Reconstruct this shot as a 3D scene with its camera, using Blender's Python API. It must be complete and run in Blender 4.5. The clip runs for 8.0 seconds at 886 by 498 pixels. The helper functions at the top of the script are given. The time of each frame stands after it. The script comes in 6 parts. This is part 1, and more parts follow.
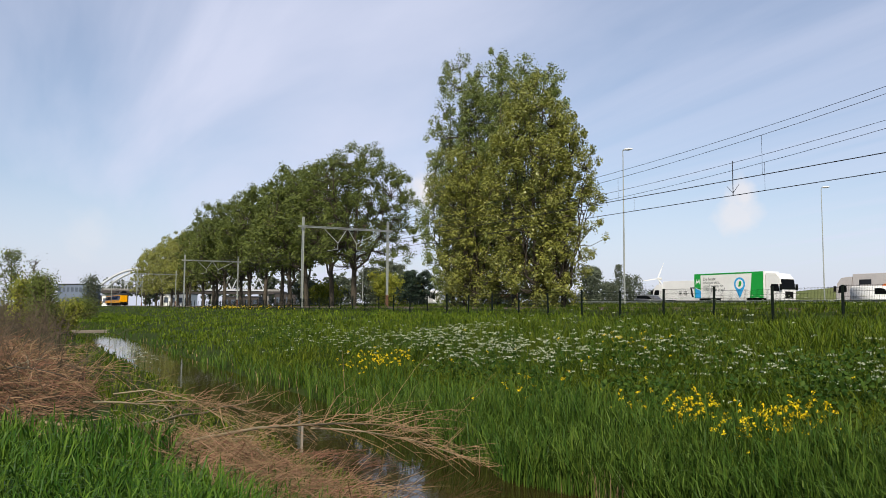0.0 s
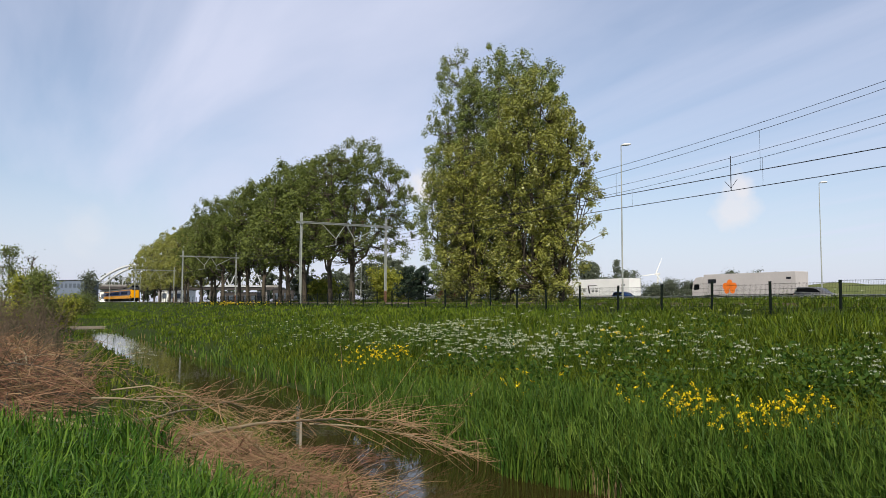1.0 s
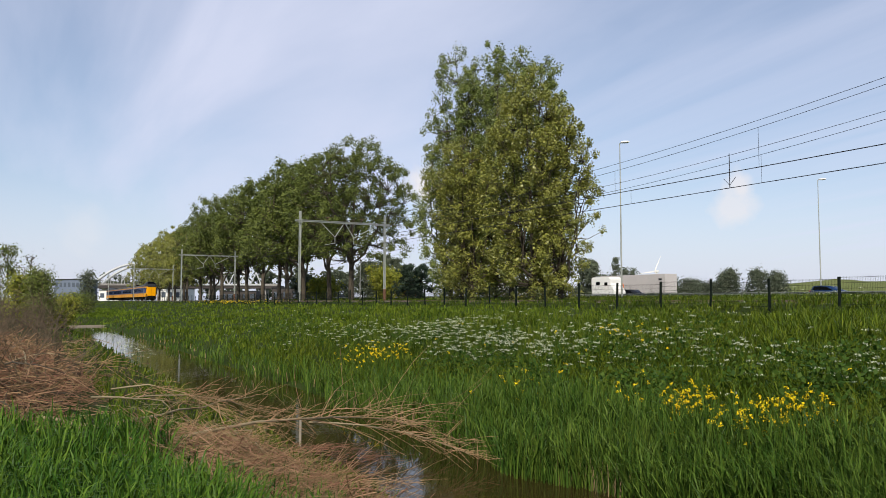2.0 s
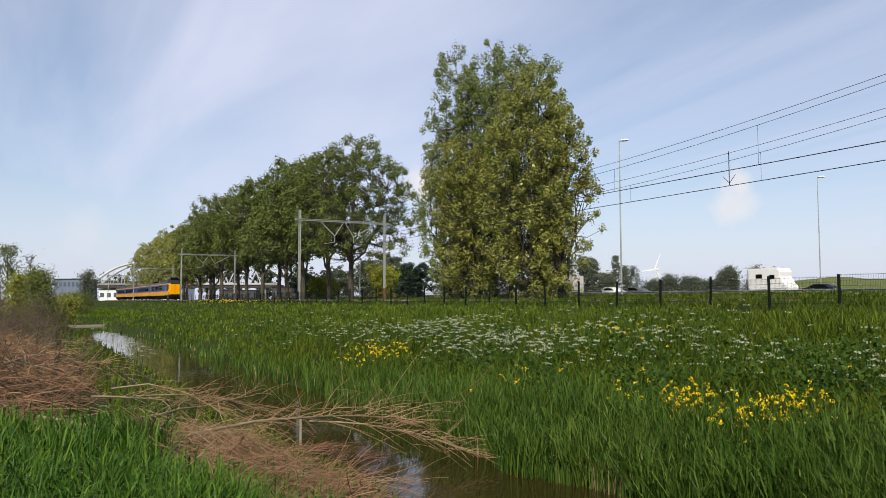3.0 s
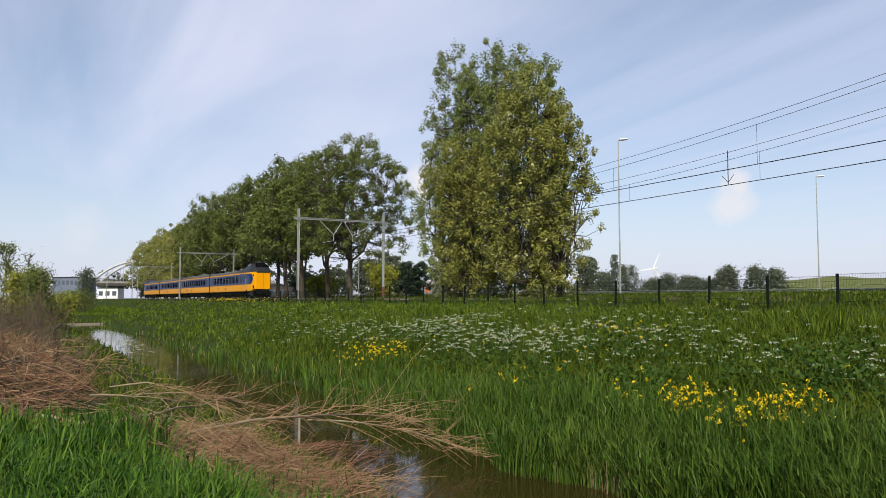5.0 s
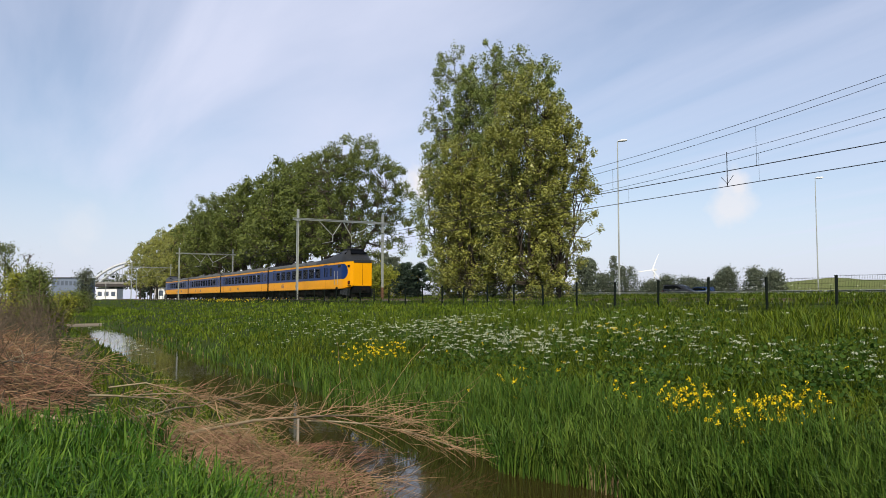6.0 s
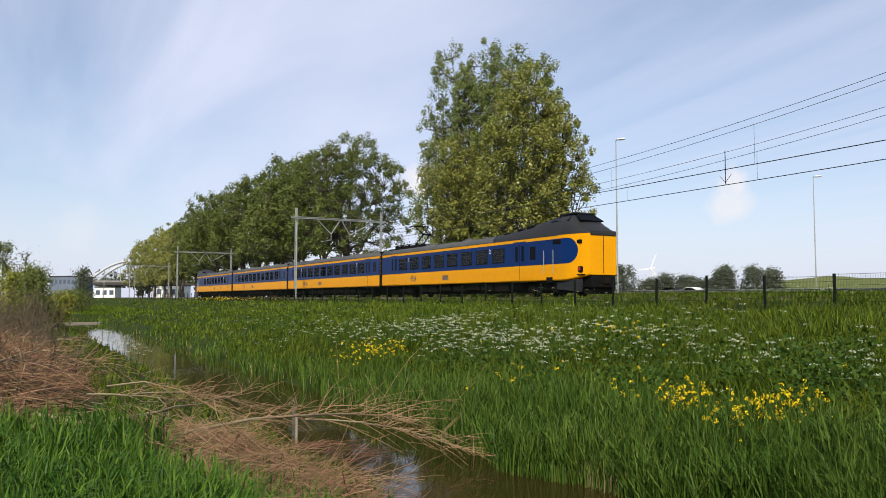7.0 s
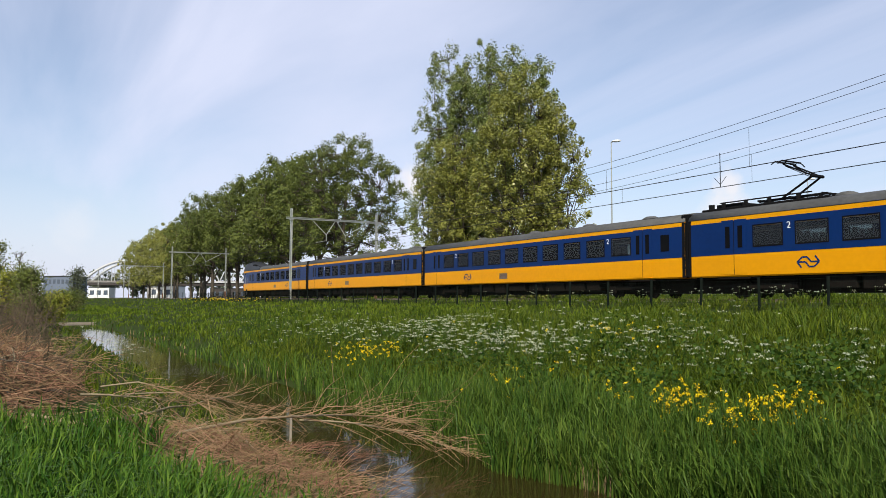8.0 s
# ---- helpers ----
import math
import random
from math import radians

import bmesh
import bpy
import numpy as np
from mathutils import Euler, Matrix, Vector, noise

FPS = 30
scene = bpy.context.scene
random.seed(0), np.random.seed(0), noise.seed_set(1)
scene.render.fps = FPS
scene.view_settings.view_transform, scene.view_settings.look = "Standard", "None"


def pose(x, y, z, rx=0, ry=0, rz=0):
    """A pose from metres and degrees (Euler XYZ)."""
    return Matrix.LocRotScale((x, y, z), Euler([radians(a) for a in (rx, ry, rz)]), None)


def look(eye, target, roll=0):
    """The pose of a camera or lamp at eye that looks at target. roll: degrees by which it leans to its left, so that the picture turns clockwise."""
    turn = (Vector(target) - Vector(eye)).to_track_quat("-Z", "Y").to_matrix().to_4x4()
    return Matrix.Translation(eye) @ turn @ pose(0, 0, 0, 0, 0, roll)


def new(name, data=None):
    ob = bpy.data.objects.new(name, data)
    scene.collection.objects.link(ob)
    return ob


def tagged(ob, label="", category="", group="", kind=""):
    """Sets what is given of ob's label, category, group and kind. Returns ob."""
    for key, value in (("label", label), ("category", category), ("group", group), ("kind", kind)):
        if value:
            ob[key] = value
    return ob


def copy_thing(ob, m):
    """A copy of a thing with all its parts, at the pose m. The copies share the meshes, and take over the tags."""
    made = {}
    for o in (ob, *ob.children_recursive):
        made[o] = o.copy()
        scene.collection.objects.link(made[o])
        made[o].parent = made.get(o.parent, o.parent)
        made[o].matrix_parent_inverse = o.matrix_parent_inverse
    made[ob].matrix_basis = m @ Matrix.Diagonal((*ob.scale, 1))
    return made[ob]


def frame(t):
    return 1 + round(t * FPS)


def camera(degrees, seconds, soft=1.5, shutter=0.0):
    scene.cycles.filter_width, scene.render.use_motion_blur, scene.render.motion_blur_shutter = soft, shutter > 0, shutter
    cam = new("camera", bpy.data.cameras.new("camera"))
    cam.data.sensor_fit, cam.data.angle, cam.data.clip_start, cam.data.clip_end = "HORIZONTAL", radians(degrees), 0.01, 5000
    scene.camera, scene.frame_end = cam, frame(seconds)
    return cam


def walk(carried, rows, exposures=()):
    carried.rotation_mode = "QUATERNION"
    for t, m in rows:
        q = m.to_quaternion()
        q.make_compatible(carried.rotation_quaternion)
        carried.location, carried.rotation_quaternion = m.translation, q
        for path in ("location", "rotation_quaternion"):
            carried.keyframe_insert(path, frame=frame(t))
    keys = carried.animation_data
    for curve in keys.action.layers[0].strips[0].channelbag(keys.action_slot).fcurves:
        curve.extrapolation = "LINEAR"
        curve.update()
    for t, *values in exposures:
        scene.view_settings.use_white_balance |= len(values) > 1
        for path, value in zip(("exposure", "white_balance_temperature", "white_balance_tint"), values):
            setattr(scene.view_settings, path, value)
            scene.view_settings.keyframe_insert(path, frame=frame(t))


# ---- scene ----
# ---------------------------------------------------------------- camera
EYE = (0.0, 0.0, -0.1)
cam = camera(60.0, 8.0, soft=0.75)
AIM = [  # seconds, turn, tilt, roll
    (0.0, 61.597, 4.399, 0.369), (0.5, 61.519, 4.261, 0.301), (1.0, 61.462, 4.069, 0.276),
    (1.5, 61.412, 3.971, 0.206), (3.0, 61.367, 3.819, -0.045), (3.5, 61.300, 3.710, 0.0),
    (4.0, 61.300, 3.710, 0.0), (4.5, 61.300, 3.707, 0.007), (6.0, 61.223, 3.802, 0.114),
    (6.5, 61.168, 3.751, 0.084), (7.0, 61.104, 3.693, 0.098), (7.5, 60.983, 3.675, 0.17),
    (8.0, 60.748, 3.778, 0.269)]
walk(cam, [(t, pose(*EYE, 90 + tilt, 0, turn) @ pose(0, 0, 0, 0, 0, roll)) for t, turn, tilt, roll in AIM],
     exposures=[(0.0, -0.04), (4.5, -0.02), (6.5, 0.04), (8.0, 0.10)])

# ---------------------------------------------------------------- light
SUN_DIR = Vector((0.82, -0.66, 0.90)).normalized()
scene.view_settings.exposure = 0.0


def make_world():
    w = bpy.data.worlds.new("sky")
    scene.world = w
    w.use_nodes = True
    nt = w.node_tree
    nt.nodes.clear()
    out = nt.nodes.new("ShaderNodeOutputWorld")
    bg = nt.nodes.new("ShaderNodeBackground")
    sky = nt.nodes.new("ShaderNodeTexSky")
    sky.sky_type, sky.sun_disc = "NISHITA", False
    sky.sun_elevation = math.asin(SUN_DIR.z)
    sky.sun_rotation = math.atan2(SUN_DIR.x, SUN_DIR.y)
    sky.air_density, sky.dust_density, sky.ozone_density = 1.0, 1.2, 2.0
    co = nt.nodes.new("ShaderNodeTexCoord")
    sep = nt.nodes.new("ShaderNodeSeparateXYZ")
    nt.links.new(co.outputs["Generated"], sep.inputs[0])
    # thin high cloud on a flat layer: direction divided by its height
    add = nt.nodes.new("ShaderNodeMath"); add.operation = "ADD"; add.inputs[1].default_value = 0.12
    nt.links.new(sep.outputs["Z"], add.inputs[0])
    div = nt.nodes.new("ShaderNodeVectorMath"); div.operation = "DIVIDE"
    comb = nt.nodes.new("ShaderNodeCombineXYZ")
    for i in range(3):
        nt.links.new(add.outputs[0], comb.inputs[i])
    nt.links.new(co.outputs["Generated"], div.inputs[0])
    nt.links.new(comb.outputs[0], div.inputs[1])
    mp = nt.nodes.new("ShaderNodeMapping")
    mp.inputs["Rotation"].default_value = (0, 0, radians(28))
    mp.inputs["Scale"].default_value = (0.28, 1.25, 0.3)
    nt.links.new(div.outputs[0], mp.inputs[0])
    n1 = nt.nodes.new("ShaderNodeTexNoise")
    n1.inputs["Scale"].default_value, n1.inputs["Detail"].default_value = 1.0, 7
    n1.inputs["Roughness"].default_value, n1.inputs["Distortion"].default_value = 0.5, 0.5
    nt.links.new(mp.outputs[0], n1.inputs["Vector"])
    r1 = nt.nodes.new("ShaderNodeMapRange")
    r1.inputs["From Min"].default_value, r1.inputs["From Max"].default_value = 0.38, 0.66
    r1.inputs["To Min"].default_value, r1.inputs["To Max"].default_value = 0.28, 0.86
    nt.links.new(n1.outputs["Fac"], r1.inputs["Value"])
    # haze towards the horizon
    r2 = nt.nodes.new("ShaderNodeMapRange")
    r2.inputs["From Min"].default_value, r2.inputs["From Max"].default_value = 0.0, 0.24
    r2.inputs["To Min"].default_value, r2.inputs["To Max"].default_value = 0.85, 0.0
    nt.links.new(sep.outputs["Z"], r2.inputs["Value"])
    # small heaped clouds low in the sky
    mp2 = nt.nodes.new("ShaderNodeMapping")
    mp2.inputs["Scale"].default_value = (1.0, 1.0, 1.7)
    mp2.inputs["Location"].default_value = (0.35, 0.1, 0.0)
    nt.links.new(co.outputs["Generated"], mp2.inputs[0])
    n2 = nt.nodes.new("ShaderNodeTexNoise")
    n2.inputs["Scale"].default_value, n2.inputs["Detail"].default_value = 9.0, 6
    n2.inputs["Roughness"].default_value = 0.55
    nt.links.new(mp2.outputs[0], n2.inputs["Vector"])
    r3 = nt.nodes.new("ShaderNodeMapRange")
    r3.inputs["From Min"].default_value, r3.inputs["From Max"].default_value = 0.58, 0.72
    nt.links.new(n2.outputs["Fac"], r3.inputs["Value"])
    low = nt.nodes.new("ShaderNodeMapRange")
    low.inputs["From Min"].default_value, low.inputs["From Max"].default_value = 0.12, 0.24
    low.inputs["To Min"].default_value, low.inputs["To Max"].default_value = 0.55, 0.0
    nt.links.new(sep.outputs["Z"], low.inputs["Value"])
    m3 = nt.nodes.new("ShaderNodeMath"); m3.operation = "MULTIPLY"
    nt.links.new(r3.outputs[0], m3.inputs[0]); nt.links.new(low.outputs[0], m3.inputs[1])
    mx = nt.nodes.new("ShaderNodeMath"); mx.operation = "MAXIMUM"
    nt.links.new(r1.outputs[0], mx.inputs[0]); nt.links.new(r2.outputs[0], mx.inputs[1])
    mx2 = nt.nodes.new("ShaderNodeMath"); mx2.operation = "MAXIMUM"
    nt.links.new(mx.outputs[0], mx2.inputs[0]); nt.links.new(m3.outputs[0], mx2.inputs[1])
    zen = nt.nodes.new("ShaderNodeMapRange")
    zen.inputs["From Min"].default_value, zen.inputs["From Max"].default_value = 0.36, 0.75
    zen.inputs["To Min"].default_value, zen.inputs["To Max"].default_value = 1.0, 0.12
    nt.links.new(sep.outputs["Z"], zen.inputs["Value"])
    mz = nt.nodes.new("ShaderNodeMath"); mz.operation = "MULTIPLY"
    nt.links.new(mx2.outputs[0], mz.inputs[0]); nt.links.new(zen.outputs[0], mz.inputs[1])
    mix = nt.nodes.new("ShaderNodeMix"); mix.data_type = "RGBA"
    nt.links.new(mz.outputs[0], mix.inputs["Factor"])
    nt.links.new(sky.outputs[0], mix.inputs["A"])
    mix.inputs["B"].default_value = (5.65, 5.95, 7.35, 1)
    # two small heaped clouds standing low over the land
    col = mix.outputs["Result"]
    for d, size, white in (((-0.881, 0.452, 0.146), 0.030, 0.85), ((-0.645, 0.755, 0.118), 0.028, 0.6), ((-0.640, 0.757, 0.142), 0.020, 0.65), ((-0.42, 0.88, 0.19), 0.04, 0.3), ((-0.995, 0.06, 0.085), 0.03, 0.2)):
        dist = nt.nodes.new("ShaderNodeVectorMath"); dist.operation = "DISTANCE"
        dist.inputs[1].default_value = Vector(d).normalized()
        nt.links.new(co.outputs["Generated"], dist.inputs[0])
        n3 = nt.nodes.new("ShaderNodeTexNoise")
        n3.inputs["Scale"].default_value, n3.inputs["Detail"].default_value = 42.0, 5
        nt.links.new(co.outputs["Generated"], n3.inputs["Vector"])
        ma = nt.nodes.new("ShaderNodeMath"); ma.operation = "MULTIPLY_ADD"
        ma.inputs[1].default_value = size * 1.3
        nt.links.new(n3.outputs["Fac"], ma.inputs[0]); nt.links.new(dist.outputs["Value"], ma.inputs[2])
        rr = nt.nodes.new("ShaderNodeMapRange")
        rr.inputs["From Min"].default_value, rr.inputs["From Max"].default_value = size * 1.0, size * 1.75
        rr.inputs["To Min"].default_value, rr.inputs["To Max"].default_value = white, 0.0
        nt.links.new(ma.outputs[0], rr.inputs["Value"])
        mc = nt.nodes.new("ShaderNodeMix"); mc.data_type = "RGBA"
        nt.links.new(rr.outputs[0], mc.inputs["Factor"]); nt.links.new(col, mc.inputs["A"])
        mc.inputs["B"].default_value = (7.0, 6.7, 6.8, 1)
        col = mc.outputs["Result"]
    nt.links.new(col, bg.inputs["Color"])
    bg.inputs["Strength"].default_value = 0.13
    nt.links.new(bg.outputs[0], out.inputs[0])


make_world()
sun = new("sun", bpy.data.lights.new("sun", "SUN"))
sun.data.energy, sun.data.angle, sun.data.color = 5.0, radians(0.6), (1.0, 0.92, 0.78)
sun.matrix_world = look(SUN_DIR * 100, (0, 0, 0))


# ---------------------------------------------------------------- materials
def material(name, base, other=None, rough=0.7, metal=0.0, scale=3.0, fine=40.0, bump=0.0, spec=0.2,
             per="object", spread=0.0, stretch=(1, 1, 1), through_light=0.0, coat=0.0):
    """base and other are mixed by a coarse and a fine noise; spread: random change of brightness per object or island."""
    m = bpy.data.materials.new(name)
    m.use_nodes = True
    nt = m.node_tree
    bs = nt.nodes["Principled BSDF"]
    other = other or tuple(c * 0.8 for c in base)
    co = nt.nodes.new("ShaderNodeTexCoord")
    mp = nt.nodes.new("ShaderNodeMapping")
    mp.inputs["Scale"].default_value = stretch
    nt.links.new(co.outputs["Object"], mp.inputs[0])
    n1 = nt.nodes.new("ShaderNodeTexNoise")
    n1.inputs["Scale"].default_value, n1.inputs["Detail"].default_value = scale, 4
    n2 = nt.nodes.new("ShaderNodeTexNoise")
    n2.inputs["Scale"].default_value, n2.inputs["Detail"].default_value = fine, 3
    for n in (n1, n2):
        nt.links.new(mp.outputs[0], n.inputs["Vector"])
    ad = nt.nodes.new("ShaderNodeMath"); ad.operation = "MULTIPLY_ADD"
    ad.inputs[1].default_value = 0.45
    sb = nt.nodes.new("ShaderNodeMath"); sb.operation = "MULTIPLY"; sb.inputs[1].default_value = 0.55
    nt.links.new(n1.outputs["Fac"], sb.inputs[0])
    nt.links.new(n2.outputs["Fac"], ad.inputs[0]); nt.links.new(sb.outputs[0], ad.inputs[2])
    rg = nt.nodes.new("ShaderNodeMapRange")
    rg.inputs["From Min"].default_value, rg.inputs["From Max"].default_value = 0.32, 0.68
    nt.links.new(ad.outputs[0], rg.inputs["Value"])
    mix = nt.nodes.new("ShaderNodeMix"); mix.data_type = "RGBA"
    mix.inputs["A"].default_value, mix.inputs["B"].default_value = (*base, 1), (*other, 1)
    nt.links.new(rg.outputs[0], mix.inputs["Factor"])
    col = mix.outputs["Result"]
    if spread:
        if per == "object":
            rnd = nt.nodes.new("ShaderNodeObjectInfo").outputs["Random"]
        else:
            rnd = nt.nodes.new("ShaderNodeNewGeometry").outputs["Random Per Island"]
        hv = nt.nodes.new("ShaderNodeHueSaturation")
        r = nt.nodes.new("ShaderNodeMapRange")
        r.inputs["To Min"].default_value, r.inputs["To Max"].default_value = 1 - spread, 1 + spread
        nt.links.new(rnd, r.inputs["Value"])
        nt.links.new(r.outputs[0], hv.inputs["Value"])
        r2 = nt.nodes.new("ShaderNodeMapRange")
        r2.inputs["To Min"].default_value, r2.inputs["To Max"].default_value = 0.5 + 0.05 * spread, 0.5 - 0.05 * spread
        nt.links.new(rnd, r2.inputs["Value"])
        nt.links.new(r2.outputs[0], hv.inputs["Hue"])
        nt.links.new(col, hv.inputs["Color"])
        col = hv.outputs["Color"]
    nt.links.new(col, bs.inputs["Base Color"])
    bs.inputs["Roughness"].default_value, bs.inputs["Metallic"].default_value = rough, metal
    bs.inputs["Specular IOR Level"].default_value = spec
    bs.inputs["Coat Weight"].default_value = coat
    if bump:
        b = nt.nodes.new("ShaderNodeBump")
        b.inputs["Strength"].default_value = bump
        b.inputs["Distance"].default_value = 0.02
        nt.links.new(ad.outputs[0], b.inputs["Height"])
        nt.links.new(b.outputs[0], bs.inputs["Normal"])
    if through_light:
        tr = nt.nodes.new("ShaderNodeBsdfTranslucent")
        nt.links.new(col, tr.inputs["Color"])
        ms = nt.nodes.new("ShaderNodeMixShader")
        ms.inputs[0].default_value = through_light
        nt.links.new(bs.outputs[0], ms.inputs[1]); nt.links.new(tr.outputs[0], ms.inputs[2])
        nt.links.new(ms.outputs[0], nt.nodes["Material Output"].inputs["Surface"])
    return m


def water_material():
    m = bpy.data.materials.new("ditch_water")
    m.use_nodes = True
    nt = m.node_tree
    bs = nt.nodes["Principled BSDF"]
    bs.inputs["Base Color"].default_value = (0.026, 0.020, 0.006, 1)
    bs.inputs["Roughness"].default_value = 0.04
    bs.inputs["IOR"].default_value = 1.33
    co = nt.nodes.new("ShaderNodeTexCoord")
    n = nt.nodes.new("ShaderNodeTexNoise")
    n.inputs["Scale"].default_value, n.inputs["Detail"].default_value = 2.2, 3
    nt.links.new(co.outputs["Object"], n.inputs["Vector"])
    b = nt.nodes.new("ShaderNodeBump")
    b.inputs["Strength"].default_value, b.inputs["Distance"].default_value = 0.06, 0.03
    nt.links.new(n.outputs["Fac"], b.inputs["Height"])
    nt.links.new(b.outputs[0], bs.inputs["Normal"])
    return m


def clear_pane_material():
    """Tinted window glass: most light goes through it, some is mirrored."""
    m = bpy.data.materials.new("tinted_clear_glass")
    m.use_nodes = True
    nt = m.node_tree
    tr = nt.nodes.new("ShaderNodeBsdfTransparent")
    tr.inputs[0].default_value = (0.52, 0.56, 0.56, 1)
    gl = nt.nodes.new("ShaderNodeBsdfGlossy")
    gl.inputs["Roughness"].default_value = 0.03
    ms = nt.nodes.new("ShaderNodeMixShader")
    ms.inputs[0].default_value = 0.035
    nt.links.new(tr.outputs[0], ms.inputs[1]); nt.links.new(gl.outputs[0], ms.inputs[2])
    nt.links.new(ms.outputs[0], nt.nodes["Material Output"].inputs["Surface"])
    return m


M = {}
M["clear_pane"] = clear_pane_material()
M["soil"] = material("meadow_soil", (0.020, 0.036, 0.007), (0.036, 0.048, 0.012), 0.95, scale=0.6, fine=9, bump=0.6, spec=0.05)
M["field"] = material("far_field", (0.095, 0.125, 0.045), (0.14, 0.15, 0.065), 0.95, scale=0.05, fine=0.7, bump=0.3, spec=0.05)
M["water"] = water_material()
M["ballast"] = material("ballast_stone", (0.20, 0.17, 0.14), (0.10, 0.085, 0.07), 0.95, scale=1.5, fine=22, bump=1.0, spec=0.05)
M["rail"] = material("rail_steel", (0.16, 0.10, 0.07), (0.28, 0.22, 0.18), 0.55, 0.6, 2, 30)
M["sleeper"] = material("concrete_sleeper", (0.33, 0.31, 0.28), (0.22, 0.2, 0.18), 0.9, scale=3, fine=40, bump=0.3)
M["galv"] = material("galvanised_steel", (0.38, 0.40, 0.37), (0.28, 0.30, 0.28), 0.5, 0.3, 2.5, 25, bump=0.05)
M["wire"] = material("dark_copper_wire", (0.03, 0.033, 0.037), (0.02, 0.02, 0.024), 0.7, 0.0, 5, 60, spec=0.1)
M["rust"] = material("rusty_foot", (0.20, 0.11, 0.07), (0.15, 0.08, 0.05), 0.85, 0.1, 3, 30)
M["insulator"] = material("brown_porcelain", (0.20, 0.12, 0.08), None, 0.25, 0, 5, 60)
M["fence"] = material("dark_green_fence_paint", (0.006, 0.010, 0.008), (0.011, 0.015, 0.012), 0.8, 0.0, 4, 60, spec=0.04)
M["bark"] = material("poplar_bark", (0.10, 0.085, 0.065), (0.045, 0.038, 0.03), 0.95, 0, 1.2, 14, bump=0.8, stretch=(1, 1, 0.25), spec=0.05)
M["leaf_poplar"] = material("poplar_leaf", (0.195, 0.235, 0.052), (0.130, 0.172, 0.038), 0.42, 0, 0.3, 3, per="island", spread=0.32, through_light=0.15, spec=0.45)
# poplar leaf with the yellow brightness of sunlight put into its colour
M["leaf_sunlit"] = material("sunlit_poplar_leaf", (0.245, 0.250, 0.046), (0.175, 0.195, 0.036), 0.42, 0, 0.3, 3, per="island", spread=0.32, through_light=0.15, spec=0.45)
M["leaf_row"] = material("dark_poplar_leaf", (0.125, 0.152, 0.030), (0.082, 0.110, 0.022), 0.55, 0, 0.2, 3, per="island", spread=0.3, through_light=0.14, spec=0.25)
M["leaf_shrub"] = material("bright_shrub_leaf", (0.27, 0.28, 0.035), (0.17, 0.20, 0.026), 0.5, 0, 0.4, 3, per="island", spread=0.4, through_light=0.3)
M["leaf_conifer"] = material("conifer_needle", (0.03, 0.05, 0.03), (0.02, 0.035, 0.022), 0.6, 0, 0.5, 5, per="island", spread=0.35)
# leaf colour made greyer: the haze of distance is mixed in here
M["leaf_far"] = material("haze_greyed_leaf", (0.105, 0.125, 0.08), (0.075, 0.095, 0.06), 0.6, 0, 0.1, 1, per="island", spread=0.35, through_light=0.2)
M["grass"] = material("meadow_grass", (0.056, 0.096, 0.007), (0.088, 0.118, 0.012), 0.5, 0, 0.35, 3, per="island", spread=0.5, through_light=0.17, spec=0.08)
M["grass_near"] = material("lush_bank_grass", (0.040, 0.098, 0.011), (0.072, 0.138, 0.017), 0.42, 0, 0.8, 5, per="island", spread=0.5, through_light=0.16, spec=0.08)
M["reed"] = material("young_reed", (0.050, 0.100, 0.014), (0.072, 0.122, 0.020), 0.42, 0, 0.5, 4, per="island", spread=0.45, through_light=0.17, spec=0.08)
M["dry_reed"] = material("dry_reed_stem", (0.30, 0.22, 0.11), (0.2, 0.15, 0.08), 0.8, 0, 0.5, 6, per="island", spread=0.35)
M["umbel"] = material("cow_parsley_flower", (0.54, 0.56, 0.44), (0.38, 0.43, 0.28), 0.8, 0, 3, 20, per="island", spread=0.15, through_light=0.25)
M["yellow_flower"] = material("yellow_flower", (0.88, 0.70, 0.01), (0.80, 0.55, 0.01), 0.6, 0, 3, 20, per="island", spread=0.2, through_light=0.25)
# short grass whose lighter colour holds the sun on the far bank
M["short_grass"] = material("sunlit_short_grass", (0.115, 0.165, 0.016), (0.085, 0.135, 0.014), 0.6, 0, 0.25, 3, per="island", spread=0.4, through_light=0.25, spec=0.05)
M["twig_grey"] = material("grey_brown_bare_twig", (0.085, 0.066, 0.045), (0.14, 0.11, 0.075), 0.85, 0, 0.6, 6, per="island", spread=0.4, spec=0.05)
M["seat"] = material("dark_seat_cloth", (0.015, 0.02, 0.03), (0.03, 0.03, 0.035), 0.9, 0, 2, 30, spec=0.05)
M["herb"] = material("broad_herb_leaf", (0.055, 0.10, 0.016), (0.035, 0.075, 0.012), 0.5, 0, 1.0, 6, per="island", spread=0.4, through_light=0.3, spec=0.08)
M["twig_red"] = material("red_brown_twig", (0.135, 0.066, 0.042), (0.25, 0.155, 0.088), 0.8, 0, 0.6, 6, per="island", spread=0.45, spec=0.05)
M["twig_tan"] = material("tan_dry_twig", (0.34, 0.23, 0.125), (0.20, 0.125, 0.07), 0.8, 0, 0.6, 6, per="island", spread=0.4, spec=0.05)
M["branch"] = material("pale_cut_branch", (0.33, 0.27, 0.17), (0.19, 0.15, 0.095), 0.8, 0, 1.2, 14, bump=0.3, spec=0.05)
M["asphalt"] = material("asphalt", (0.06, 0.06, 0.062), (0.045, 0.045, 0.047), 0.9, 0, 0.4, 20, bump=0.2)
M["yellow"] = material("train_yellow_paint", (0.70, 0.305, 0.0006), (0.62, 0.265, 0.0006), 0.42, 0, 0.4, 6, spec=0.12)
